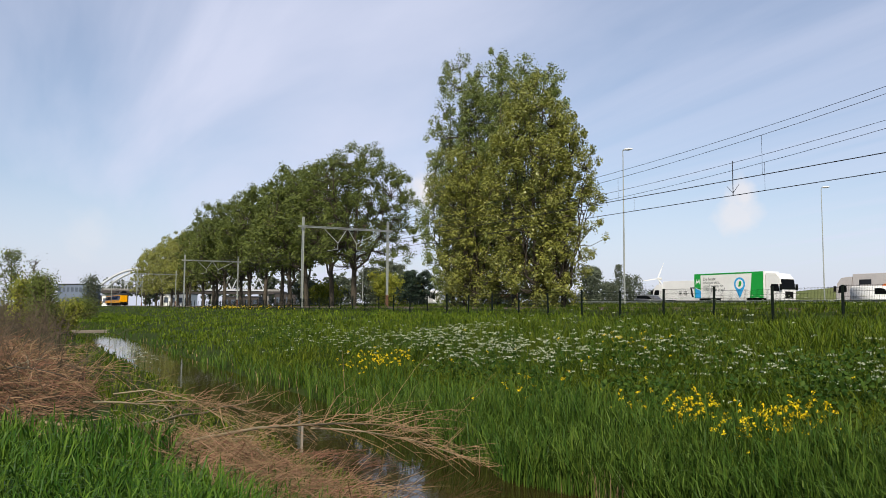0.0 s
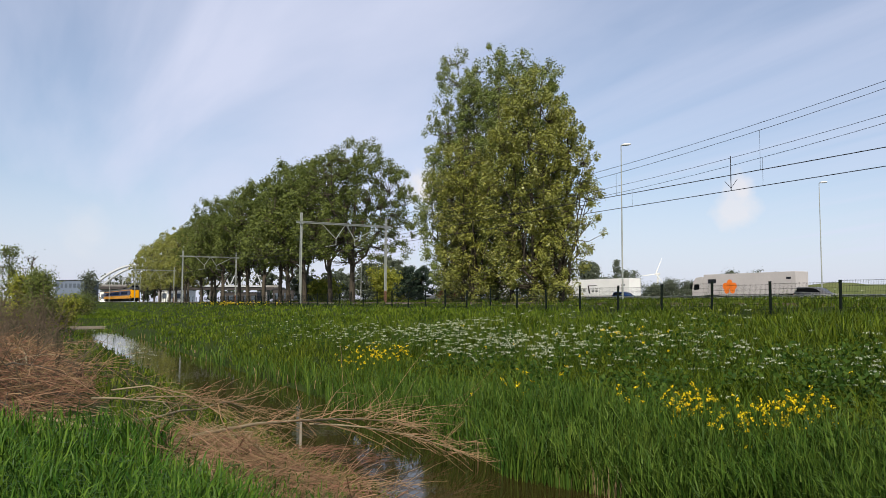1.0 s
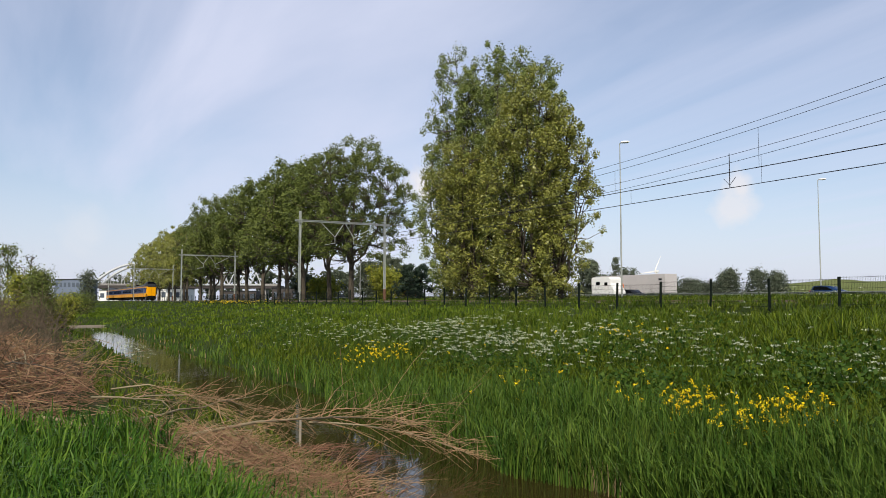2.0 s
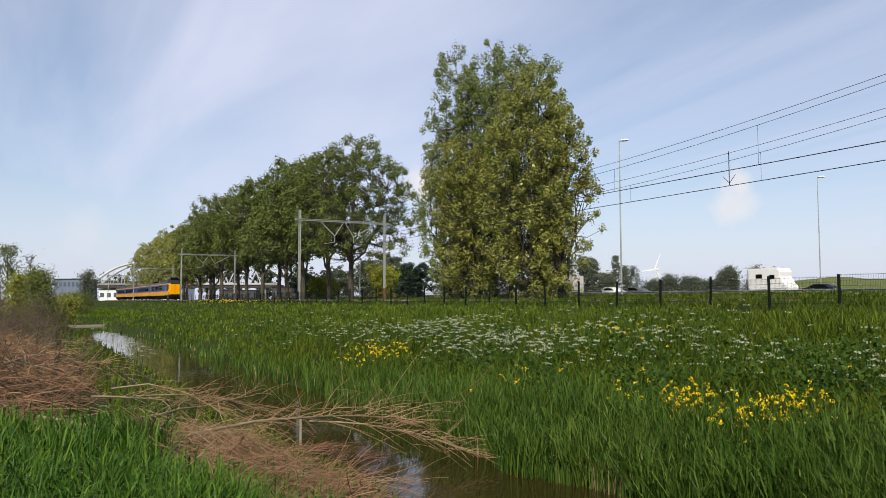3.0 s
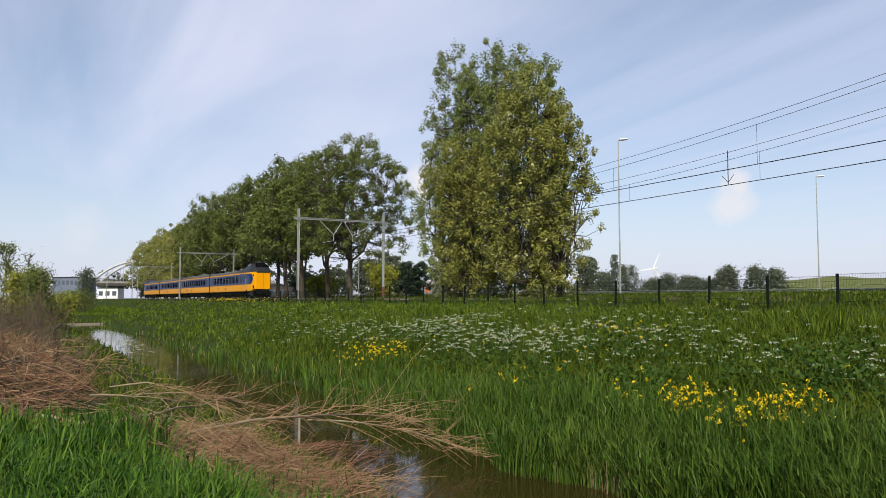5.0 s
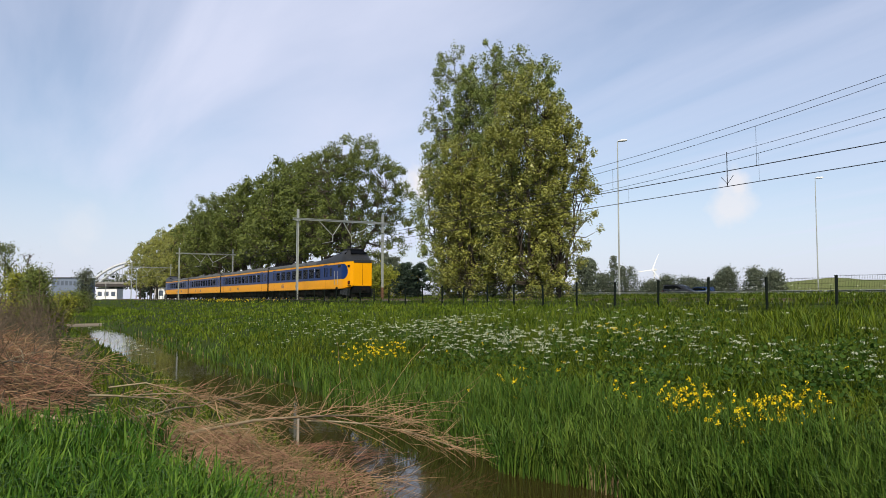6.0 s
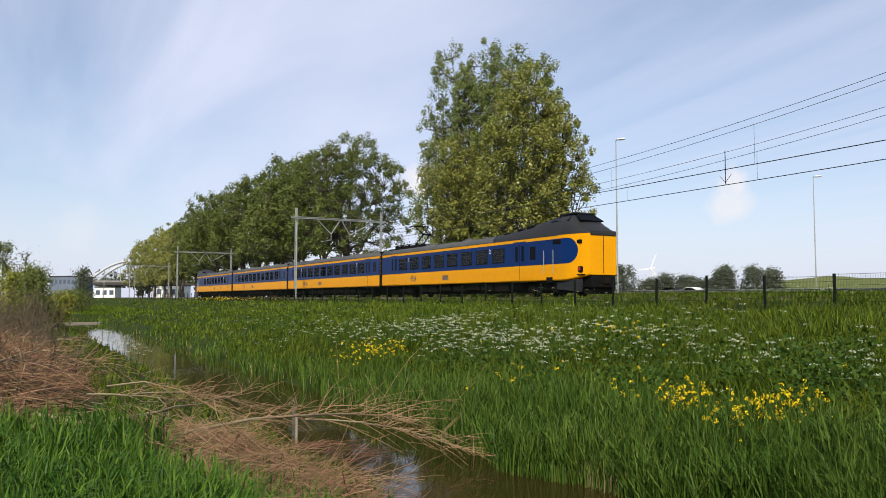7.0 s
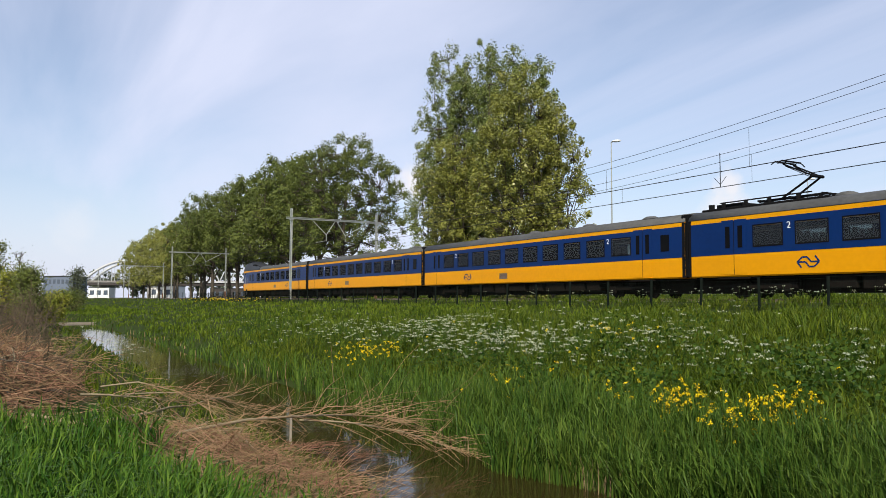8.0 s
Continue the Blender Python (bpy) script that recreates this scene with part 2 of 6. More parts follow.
M["blue"] = material("train_blue_paint", (0.0016, 0.022, 0.112), (0.0013, 0.017, 0.090), 0.34, 0, 0.4, 6, spec=0.12)
M["roof"] = material("train_roof_grey", (0.092, 0.094, 0.092), (0.058, 0.059, 0.058), 0.6, 0.0, 0.5, 6, bump=0.1)
M["roof_dark"] = material("dark_grey_cab_roof", (0.026, 0.027, 0.029), (0.018, 0.019, 0.02), 0.5, 0, 0.5, 6, spec=0.25)
M["under"] = material("grimy_underframe", (0.007, 0.0065, 0.006), (0.016, 0.013, 0.010), 0.9, 0.0, 2, 20, bump=0.3, spec=0.05)
M["black"] = material("black_rubber", (0.006, 0.006, 0.0065), None, 0.8, 0, 4, 30, spec=0.1)
M["glass"] = material("dark_window_glass", (0.003, 0.0035, 0.0045), (0.005, 0.0055, 0.0065), 0.05, 0, 0.5, 3, spec=0.035)
M["white"] = material("white_paint", (0.78, 0.78, 0.76), (0.70, 0.70, 0.68), 0.4, 0, 0.6, 6)
M["lightgrey"] = material("light_grey_tarpaulin", (0.50, 0.47, 0.46), (0.42, 0.40, 0.39), 0.6, 0, 0.5, 5)
M["darkgrey"] = material("dark_grey_lettering", (0.10, 0.11, 0.11), None, 0.5)
M["green_paint"] = material("green_paint", (0.015, 0.33, 0.05), (0.012, 0.28, 0.045), 0.4, 0, 0.5, 6)
M["skyblue"] = material("sky_blue_paint", (0.03, 0.35, 0.72), (0.025, 0.30, 0.65), 0.4)
M["orange"] = material("orange_paint", (0.85, 0.22, 0.03), (0.75, 0.16, 0.02), 0.5)
M["maroon"] = material("maroon_paint", (0.16, 0.03, 0.03), None, 0.35)
M["darkcar"] = material("dark_car_paint", (0.03, 0.033, 0.04), None, 0.25, 0.3)
M["silvercar"] = material("grey_car_paint", (0.20, 0.20, 0.20), None, 0.3, 0.5)
M["bluecar"] = material("blue_car_paint", (0.02, 0.05, 0.14), None, 0.25, 0.3)
M["redlamp"] = material("red_lens", (0.4, 0.02, 0.02), None, 0.2)
M["headlamp"] = material("headlamp_glass", (0.7, 0.7, 0.68), None, 0.1)
M["concrete"] = material("weathered_concrete", (0.30, 0.29, 0.27), (0.2, 0.19, 0.18), 0.9, 0, 0.3, 4, bump=0.2)
M["bridge_steel"] = material("pale_bridge_steel", (0.55, 0.57, 0.58), (0.45, 0.47, 0.48), 0.5, 0.1, 0.3, 4)
M["dark_steel"] = material("dark_bridge_girder", (0.045, 0.042, 0.042), (0.07, 0.06, 0.055), 0.7, 0.1, 0.3, 4)
M["facade_wall"] = material("blue_grey_facade", (0.15, 0.18, 0.24), (0.12, 0.15, 0.2), 0.5)
M["facade_glass"] = material("office_facade", (0.07, 0.09, 0.12), (0.10, 0.12, 0.15), 0.2, 0, 0.1, 1)
M["timber"] = material("weathered_timber", (0.34, 0.30, 0.24), (0.24, 0.2, 0.16), 0.85, 0, 1, 14, bump=0.3)


# ---------------------------------------------------------------- builders
def finish(bm, name, mat, smooth=False):
    me = bpy.data.meshes.new(name)
    bm.normal_update()
    bm.to_mesh(me)
    bm.free()
    if mat:
        me.materials.append(mat)
    if smooth:
        for p in me.polygons:
            p.use_smooth = True
    return me


def part(name, bm, mat, parent, label="", smooth=False, m=None):
    me = bm if isinstance(bm, bpy.types.Mesh) else finish(bm, name, mat, smooth)
    ob = new(name, me)
    ob.parent = parent
    if m is not None:
        ob.matrix_basis = m
    if label:
        tagged(ob, label)
    return ob


def empty(name, label, category, m=None, group="", kind=""):
    ob = new(name)
    ob.empty_display_size = 0.3
    if m is not None:
        ob.matrix_basis = m
    return tagged(ob, label, category, group, kind)


def box(bm, x0, x1, y0, y1, z0, z1, bevel=0.0):
    r = bmesh.ops.create_cube(bm, size=1.0, matrix=Matrix.LocRotScale(
        ((x0 + x1) / 2, (y0 + y1) / 2, (z0 + z1) / 2), None, (abs(x1 - x0), abs(y1 - y0), abs(z1 - z0))))
    if bevel:
        es = list({e for v in r["verts"] for e in v.link_edges})
        bmesh.ops.bevel(bm, geom=es, offset=bevel, segments=2, affect="EDGES", profile=0.6)
    return bm


def bar(bm, a, b, r, r2=None, n=6):
    """A round bar from a to b."""
    a, b = Vector(a), Vector(b)
    d = b - a
    q = d.to_track_quat("Z", "Y").to_matrix().to_4x4()
    bmesh.ops.create_cone(bm, cap_ends=True, segments=n, radius1=r, radius2=r if r2 is None else r2,
                          depth=d.length, matrix=Matrix.Translation((a + b) / 2) @ q)
    return bm


def disc_y(bm, x, y, z, r, w, n=20):
    bmesh.ops.create_cone(bm, cap_ends=True, segments=n, radius1=r, radius2=r, depth=w,
                          matrix=Matrix.Translation((x, y, z)) @ Euler((radians(90), 0, 0)).to_matrix().to_4x4())
    return bm


def slab(bm, outline, y0, y1):
    """An outline in x and z, made solid from y0 to y1."""
    a = [bm.verts.new((x, y0, z)) for x, z in outline]
    b = [bm.verts.new((x, y1, z)) for x, z in outline]
    bm.faces.new(a); bm.faces.new(b[::-1])
    n = len(a)
    for i in range(n):
        bm.faces.new((a[i], b[i], b[(i + 1) % n], a[(i + 1) % n]))
    bmesh.ops.recalc_face_normals(bm, faces=bm.faces[:])
    return bm


def np_mesh(name, verts, faces, mat, smooth=False):
    """verts: n x 3; faces: arrays of one width each."""
    me = bpy.data.meshes.new(name)
    verts = np.asarray(verts, dtype=np.float32)
    me.vertices.add(len(verts))
    me.vertices.foreach_set("co", verts.ravel())
    total = sum(f.size for f in faces)
    count = sum(len(f) for f in faces)
    me.loops.add(total)
    me.polygons.add(count)
    me.loops.foreach_set("vertex_index", np.concatenate([f.ravel() for f in faces]).astype(np.int32))
    starts, k = [], 0
    for f in faces:
        starts.append(k + np.arange(len(f)) * f.shape[1])
        k += f.size
    me.polygons.foreach_set("loop_start", np.concatenate(starts).astype(np.int32))
    me.update(calc_edges=True)
    me.validate()
    if mat:
        me.materials.append(mat)
    if smooth:
        me.polygons.foreach_set("use_smooth", np.ones(count, dtype=bool))
    return me


def tubes(lines, sides=3):
    """Thin tapered twigs in one mesh. lines: (points k x 3, radius at the foot, radius at the tip)."""
    V, F, base = [], [], 0
    for pts, r0, r1 in lines:
        pts = np.asarray(pts, dtype=float)
        k = len(pts)
        d = np.gradient(pts, axis=0)
        d /= np.linalg.norm(d, axis=1)[:, None] + 1e-9
        up = np.array([0.3, 0.2, 1.0]) if abs(d[0, 2]) < 0.9 else np.array([1.0, 0.1, 0.0])
        u = np.cross(d, up); u /= np.linalg.norm(u, axis=1)[:, None] + 1e-9
        v = np.cross(d, u)
        rad = np.linspace(r0, r1, k)[:, None]
        ring = [pts + rad * (math.cos(a) * u + math.sin(a) * v) for a in np.arange(sides) * 2 * math.pi / sides]
        V.append(np.stack(ring, 1).reshape(-1, 3))
        i = np.arange(k - 1)[:, None] * sides + np.arange(sides)[None, :]
        j = np.arange(k - 1)[:, None] * sides + (np.arange(sides)[None, :] + 1) % sides
        F.append(base + np.stack([i, j, j + sides, i + sides], -1).reshape(-1, 4))
        base += k * sides
    return np.concatenate(V), [np.concatenate(F)]


def blades(x, y, z, h, w, lean, rng, bend=0.35, way=None):
    """Grass blades, each bent twice: seven points, three faces. way: the direction in which each one leans."""
    n = len(x)
    b = rng.uniform(0, 2 * math.pi, n) if way is None else way
    a = b + math.pi / 2 + rng.normal(0, 0.9, n)
    base = np.stack([x, y, z], 1)
    side = np.stack([np.cos(a), np.sin(a), np.zeros(n)], 1) * (w / 2)[:, None]
    off = np.stack([np.cos(b), np.sin(b), np.zeros(n)], 1) * (h * lean)[:, None]
    up = np.zeros((n, 3)); up[:, 2] = h
    droop = lean[:, None]
    low = base + up * 0.42 + off * bend * 0.45
    high = base + up * (0.80 - 0.12 * droop) + off * (bend + 0.2)
    tip = base + up * (1 - 0.42 * droop) + off * 1.05
    V = np.stack([base - side * 0.7, base + side * 0.7, low + side, low - side, high + side * 0.75, high - side * 0.75, tip], 1).reshape(-1, 3)
    k = np.arange(n)[:, None] * 7
    return V, [np.concatenate([k + np.array([[0, 1, 2, 3]]), k + np.array([[3, 2, 4, 5]])]), k + np.array([[5, 4, 6]])]


def leaves(c, size, rng, facing=None):
    """A four-cornered leaf about each centre. facing: the way that each one roughly looks."""
    n = len(c)
    u = rng.normal(size=(n, 3)); u /= np.linalg.norm(u, axis=1)[:, None]
    if facing is None:
        v = np.cross(u, rng.normal(size=(n, 3)))
    else:
        f = facing / (np.linalg.norm(facing, axis=1)[:, None] + 1e-6) + rng.normal(0, 0.38, (n, 3))
        u = np.cross(u, f); u /= np.linalg.norm(u, axis=1)[:, None] + 1e-6
        v = np.cross(f, u)
    v /= np.linalg.norm(v, axis=1)[:, None] + 1e-6
    s = (size * rng.uniform(0.6, 1.3, n))[:, None]
    V = np.stack([c - u * s * 0.6, c + v * s * 0.42, c + u * s * 0.6, c - v * s * 0.42], 1).reshape(-1, 3)
    return V, [np.arange(n)[:, None] * 4 + np.array([[0, 1, 2, 3]])]


# ---------------------------------------------------------------- ground, ditch, water
WATER = -2.6
ROAD_Z = 0.30
PROFILE = [(-3000, -1.6), (-40, -1.6), (-4, -1.55), (1.2, -1.75), (2.6, -2.1), (4.0, -2.62), (4.6, -3.0), (6.2, -3.0), (6.9, -2.64),
           (7.9, -2.28), (9.7, -1.9), (13, -1.35), (18, -0.75), (21.5, -0.5), (23.8, -0.14), (26.0, -0.16), (26.7, -0.45),
           (36.2, -0.45), (38, -0.4), (55, 0.0), (68, 0.15), (71, 0.28), (97, 0.28), (101, 0.1), (110, -0.1), (3000, -0.1)]
PY = np.array([p[0] for p in PROFILE]); PZ = np.array([p[1] for p in PROFILE])


def ground_z(x, y):
    """Height of the ground; the ditch ends at a bank across it far down the track."""
    x, y = np.asarray(x, dtype=float), np.asarray(y, dtype=float)
    z = np.interp(y, PY, PZ)
    near = np.clip((-84 - x) / 4.0, 0, 1)
    flat = np.where((y < 12) & (y > -6), np.interp(y, [-6, 3, 8, 12], [-1.55, -1.75, -1.85, -1.45]), z)
    z = z * (1 - near) + flat * near
    z = z + 0.07 * np.sin(x * 0.9 + 1.3 * np.sin(y * 0.7)) * np.clip((y - 7) / 3, 0, 1) * np.clip((24 - y) / 3, 0, 1)
    return z


def make_ground():
    xs = np.unique(np.concatenate([np.array([-3000, -1500, -800, -500]), np.arange(-400, -90, 10), np.arange(-90, 20.1, 0.8), np.array([30, 60, 120, 300, 800, 3000])]))
    ys = np.unique(np.concatenate([np.array([-3000, -1000, -300, -100, -40, -20, -10]), np.arange(-6, 27, 0.5), np.arange(27, 112, 1.5), np.array([140, 200, 400, 900, 2000, 3000]), PY]))
    X, Y = np.meshgrid(xs, ys, indexing="ij")
    Z = ground_z(X, Y)
    V = np.stack([X, Y, Z], -1).reshape(-1, 3)
    ny = len(ys)
    i = (np.arange(len(xs) - 1)[:, None] * ny + np.arange(ny - 1)[None, :]).ravel()
    F = np.stack([i, i + ny, i + ny + 1, i + 1], 1)
    me = np_mesh("ground", V, [F], M["soil"], True)
    tagged(new("ground", me), "grassy ditch bank and flat green polder land", "ground", kind="structure")
    bm = bmesh.new()
    bmesh.ops.create_grid(bm, x_segments=1, y_segments=1, size=0.5)
    for v in bm.verts:
        v.co = Vector((-90 if v.co.x < 0 else 40, 3.0 if v.co.y < 0 else 7.6, WATER))
    tagged(new("ditch_water", finish(bm, "ditch_water", M["water"])), "still murky brown ditch water mirroring sky and trees", "water", kind="structure")


make_ground()


# ---------------------------------------------------------------- railway
TRACKS = (28.75, 32.75)


def make_track(yc):
    tr = empty("railway_track", "rusty steel rails on concrete sleepers in stone ballast", "railway track", pose(0, yc, 0), group="tracks", kind="structure")
    # ballast bed
    prof = [(-1.98, -0.44), (-1.75, -0.2), (-1.3, -0.16), (1.3, -0.16), (1.75, -0.2), (1.98, -0.44)]
    bm = bmesh.new()
    rows = [[bm.verts.new((x, y, z)) for y, z in prof] for x in (-620, 80)]
    for i in range(len(prof) - 1):
        bm.faces.new((rows[0][i], rows[1][i], rows[1][i + 1], rows[0][i + 1]))
    part("ballast", bm, M["ballast"], tr)
    for s in (-0.7525, 0.7525):
        bm = bmesh.new()
        box(bm, -620, 80, s - 0.075, s + 0.075, -0.155, -0.13)
        box(bm, -620, 80, s - 0.012, s + 0.012, -0.13, -0.035)
        box(bm, -620, 80, s - 0.036, s + 0.036, -0.035, 0.0)
        part("rail", bm, M["rail"], tr)
    bm = bmesh.new()
    box(bm, -0.13, 0.13, -1.25, 1.25, -0.24, -0.12, 0.015)
    me = finish(bm, "sleeper", M["sleeper"])
    for k in range(150):
        part("sleeper", me, None, tr, m=pose(10 - 0.6 * k, 0, 0))
    return tr


for yc in TRACKS:
    make_track(yc)

PORTALS = (-9.0, -79.0, -149.0, -219.0, -289.0, -359.0)
NEAR_Y, FAR_Y = 25.7, 35.6


def make_portal():
    p = empty("catenary_portal", "galvanised steel catenary portal with two masts and a beam", "catenary portal", group="catenary portals")
    for y in (NEAR_Y, FAR_Y):
        bm = bmesh.new()
        # H-section mast on a concrete foot
        box(bm, -0.11, 0.11, y - 0.11, y - 0.09, -0.35, 9.55)
        box(bm, -0.11, 0.11, y + 0.09, y + 0.11, -0.35, 9.55)
        box(bm, -0.015, 0.015, y - 0.09, y + 0.09, -0.35, 9.55)
        mast = part("mast", bm, M["galv"], p)
        bm = bmesh.new(); box(bm, -0.3, 0.3, y - 0.3, y + 0.3, -0.9, -0.3, 0.03)
        part("mast_foot", bm, M["concrete"], mast)
        if y == FAR_Y:
            bm = bmesh.new(); box(bm, -0.125, 0.125, y - 0.125, y + 0.125, -0.35, 1.3, 0.01)
            part("painted_collar", bm, M["rust"], mast, "red-brown painted mast foot")
        bm = bmesh.new(); box(bm, -0.2, 0.2, y - 0.2, y + 0.2, 8.3, 8.36)
        part("bracket_plate", bm, M["galv"], mast)
    bm = bmesh.new()
    box(bm, -0.13, 0.13, NEAR_Y - 0.55, FAR_Y + 0.55, 8.59, 8.63)
    box(bm, -0.13, 0.13, NEAR_Y - 0.55, FAR_Y + 0.55, 8.42, 8.46)
    box(bm, -0.03, 0.03, NEAR_Y - 0.55, FAR_Y + 0.55, 8.46, 8.59)
    part("beam", bm, M["galv"], p)
    for yc, lean in ((TRACKS[0], 1), (TRACKS[1], -1)):
        # drop arms hanging in a V with the registration tube
        bm = bmesh.new()
        bar(bm, (0, yc - 1.3 * lean + 0.6, 8.4), (0, yc + 0.9 * lean, 6.9), 0.045)
        bar(bm, (0, yc + 1.9 * lean, 8.4), (0, yc + 0.9 * lean, 6.9), 0.045)
        arm = part("drop_arm", bm, M["galv"], p)
        bm = bmesh.new()
        bar(bm, (0, yc + 0.9 * lean, 6.9), (0, yc + 0.9 * lean, 6.2), 0.04)
        bar(bm, (0, yc + 0.9 * lean, 6.25), (0, yc - 0.3 * lean, 6.0), 0.025)
        part("steady_arm", bm, M["galv"], arm)
        bm = bmesh.new()
        for k in range(5):
            bar(bm, (0, yc, 8.66 + 0.06 * k), (0, yc, 8.70 + 0.06 * k), 0.09 if k % 2 == 0 else 0.05, n=10)
        box(bm, -0.3, 0.3, yc - 0.2, yc + 0.2, 8.96, 9.0)
        part("insulator", bm, M["insulator"], p)
    return p


portal = make_portal()
portal.matrix_basis = pose(PORTALS[0], 0, 0)
for x in PORTALS[1:]:
    copy_thing(portal, pose(x, 0, 0))


def wire_line(y, low, k, x0, x1, n=24):
    """A hanging wire between two portals, lowest in the middle."""
    mid = (x0 + x1) / 2
    xs = np.linspace(x0, x1, n)
    return np.stack([xs, np.full(n, y), low + k * (xs - mid) ** 2], 1)


def make_wires():
    spans = [(61.0, -9.0)] + [(PORTALS[i], PORTALS[i + 1]) for i in range(len(PORTALS) - 1)]
    for i, y in enumerate((28.6, 32.5)):
        oh = empty("overhead_line", "dark overhead wires with droppers above the track", "overhead line", group="overhead lines")
        m0, k0 = (6.91, 0.00180) if i == 0 else (6.80, 0.00170)
        f0, kf = (7.30, 0.00165) if i == 0 else (7.25, 0.00155)
        for a, b in spans:
            mid = (a + b) / 2
            mess = None
            for name, low, k, r in (("messenger_wire", m0, k0, 0.012), ("feeder_wire", f0, kf, 0.012), ("contact_wire", 5.90, 0.00004, 0.021)):
                v, f = tubes([(wire_line(y, low, k, a, b), r, r)], 4)
                w = part(name, np_mesh(name, v, f, M["wire"]), None, oh)
                mess = mess or w
            for k in range(-3, 4):
                x = mid + k * 9.5 + (2.0 if i == 0 else -1.0)
                v, f = tubes([(np.array([[x, y, 5.9], [x, y, m0 + k0 * (x - mid) ** 2]]), 0.009, 0.009)], 3)
                part("dropper", np_mesh("dropper", v, f, M["wire"]), None, mess)
        if i == 1:
            bm = bmesh.new()
            bar(bm, (-28.0, y, 5.9), (-28.0, y, 7.75), 0.022)
            bar(bm, (-28.0, y, 6.05), (-28.4, y, 6.45), 0.015)
            bar(bm, (-28.0, y, 6.05), (-27.6, y, 6.45), 0.015)
            part("jumper", bm, M["wire"], oh)


make_wires()

FENCE_Y = 21.8


def make_fence():
    fence = empty("mesh_fence", "dark green wire mesh fence with square steel posts", "fence")
    rng = random.Random(4)
    bm = bmesh.new()
    box(bm, -0.035, 0.035, -0.035, 0.035, -0.3, 1.14, 0.006)
    box(bm, -0.04, 0.04, -0.04, 0.04, 1.14, 1.165)
    post = finish(bm, "post", M["fence"])
    lines = []
    for k in range(7):
        z = 0.08 + 0.165 * k
        for dy in (-0.008, 0.008):
            lines.append((np.array([[0, dy, z], [-2.5, dy, z]]), 0.0045, 0.0045))
    for k in range(1, 50):
        lines.append((np.array([[-0.05 * k, 0, 0.05], [-0.05 * k, 0, 1.10]]), 0.003, 0.003))
    v, f = tubes(lines, 3)
    panel = np_mesh("mesh_panel", v, f, M["fence"])
    for k in range(-9, 62):
        x = -14.76 - 2.5 * k
        z = float(ground_z(x, FENCE_Y))
        tilt = rng.gauss(0, 1.0) + (rng.gauss(0, 4) if k > 24 else 0)
        part("post", post, None, fence, m=pose(x, FENCE_Y, z + rng.uniform(-0.03, 0.02), rng.gauss(0, 1.2), tilt, 0))
        if k < 38:
            part("mesh_panel", panel, None, fence, m=pose(x, FENCE_Y + 0.075, z))
    return fence


make_fence()


# ---------------------------------------------------------------- train
BOTTOM, WAIST, BAND_TOP, EAVES = 0.95, 1.92, 3.38, 3.58
HALF = 1.45


def half_width(x, cab):
    if cab and x > -1.9:
        return HALF - 0.50 * ((x + 1.9) / 1.9) ** 1.7
    return HALF


def roof_top(x, cab):
    if not cab:
        return 4.08
    return float(np.interp(x, [-13, -10, -7.5, -5.0, -3.6, -2.9, -1.75, -0.95, -0.3, 0.0],
                           [4.06, 4.10, 4.27, 4.56, 4.78, 4.86, 4.84, 4.28, 3.93, 3.72]))


def stations(length, cab):
    s = list(np.arange(-length, -13.0, 4.0)) + list(np.arange(-13.0, -2.0, 0.75)) if cab else [-length, -length * 0.66, -length * 0.33, 0.0]
    if cab:
        s += [-1.9, -1.75, -1.6, -1.45, -1.3, -1.1, -0.95, -0.8, -0.7, -0.6, -0.5, -0.4, -0.3, -0.2, -0.12, -0.03, 0.0]
    return s


def loft(bm, rings, caps=True):
    vs = [[bm.verts.new(p) for p in r] for r in rings]
    n = len(vs[0])
    for a, b in zip(vs, vs[1:]):
        for i in range(n):
            bm.faces.new((a[i], a[(i + 1) % n], b[(i + 1) % n], b[i]))
    if caps:
        bm.faces.new(vs[0]); bm.faces.new(vs[-1][::-1])
    bmesh.ops.recalc_face_normals(bm, faces=bm.faces[:])
    return bm


SILL, HEAD = 2.19, 3.13


def body_mesh(length, cab, xa, xb):
    """The painted shell: solid before xb and behind xa, open between SILL and HEAD along the windows."""
    def ring(x, z0, z1):
        w = half_width(x, cab)
        lo = z0 + (0.30 * max(0.0, (x + 1.9) / 1.9) ** 1.5 if cab and x > -1.9 else 0.0)
        return [(x, -w + 0.05, lo), (x, -w, lo + 0.06), (x, -w, z1), (x, w, z1), (x, w, lo + 0.06), (x, w - 0.05, lo)]
    bm = bmesh.new()
    loft(bm, [ring(x, BOTTOM, EAVES) for x in [xb] + [x for x in stations(length, cab) if x > xb + 0.1]])
    loft(bm, [ring(x, BOTTOM, EAVES) for x in (-length, xa)])
    loft(bm, [ring(x, BOTTOM, SILL) for x in (xa, xb)])
    loft(bm, [ring(x, HEAD - 0.06, EAVES) for x in (xa, xb)])
    return finish(bm, "body", M["yellow"])


def window_band_mesh(windows, xa, xb, side):
    """The blue band along the windows: a rail below, a rail above and the pillars between the panes."""
    bm = bmesh.new()
    y0, y1 = side * (HALF - 0.01), side * (HALF + 0.008)
    box(bm, xa, xb, y0, y1, WAIST, SILL)
    box(bm, xa, xb, y0, y1, HEAD, BAND_TOP)
    edges = [xb] + [e for x in windows for e in (x + 0.72, x - 0.72)] + [xa]
    for a, b in zip(edges[::2], edges[1::2]):
        if a - b > 0.01:
            box(bm, b, a, side * (HALF - 0.10), y1, SILL, HEAD)
    return finish(bm, "window_band", M["blue"])


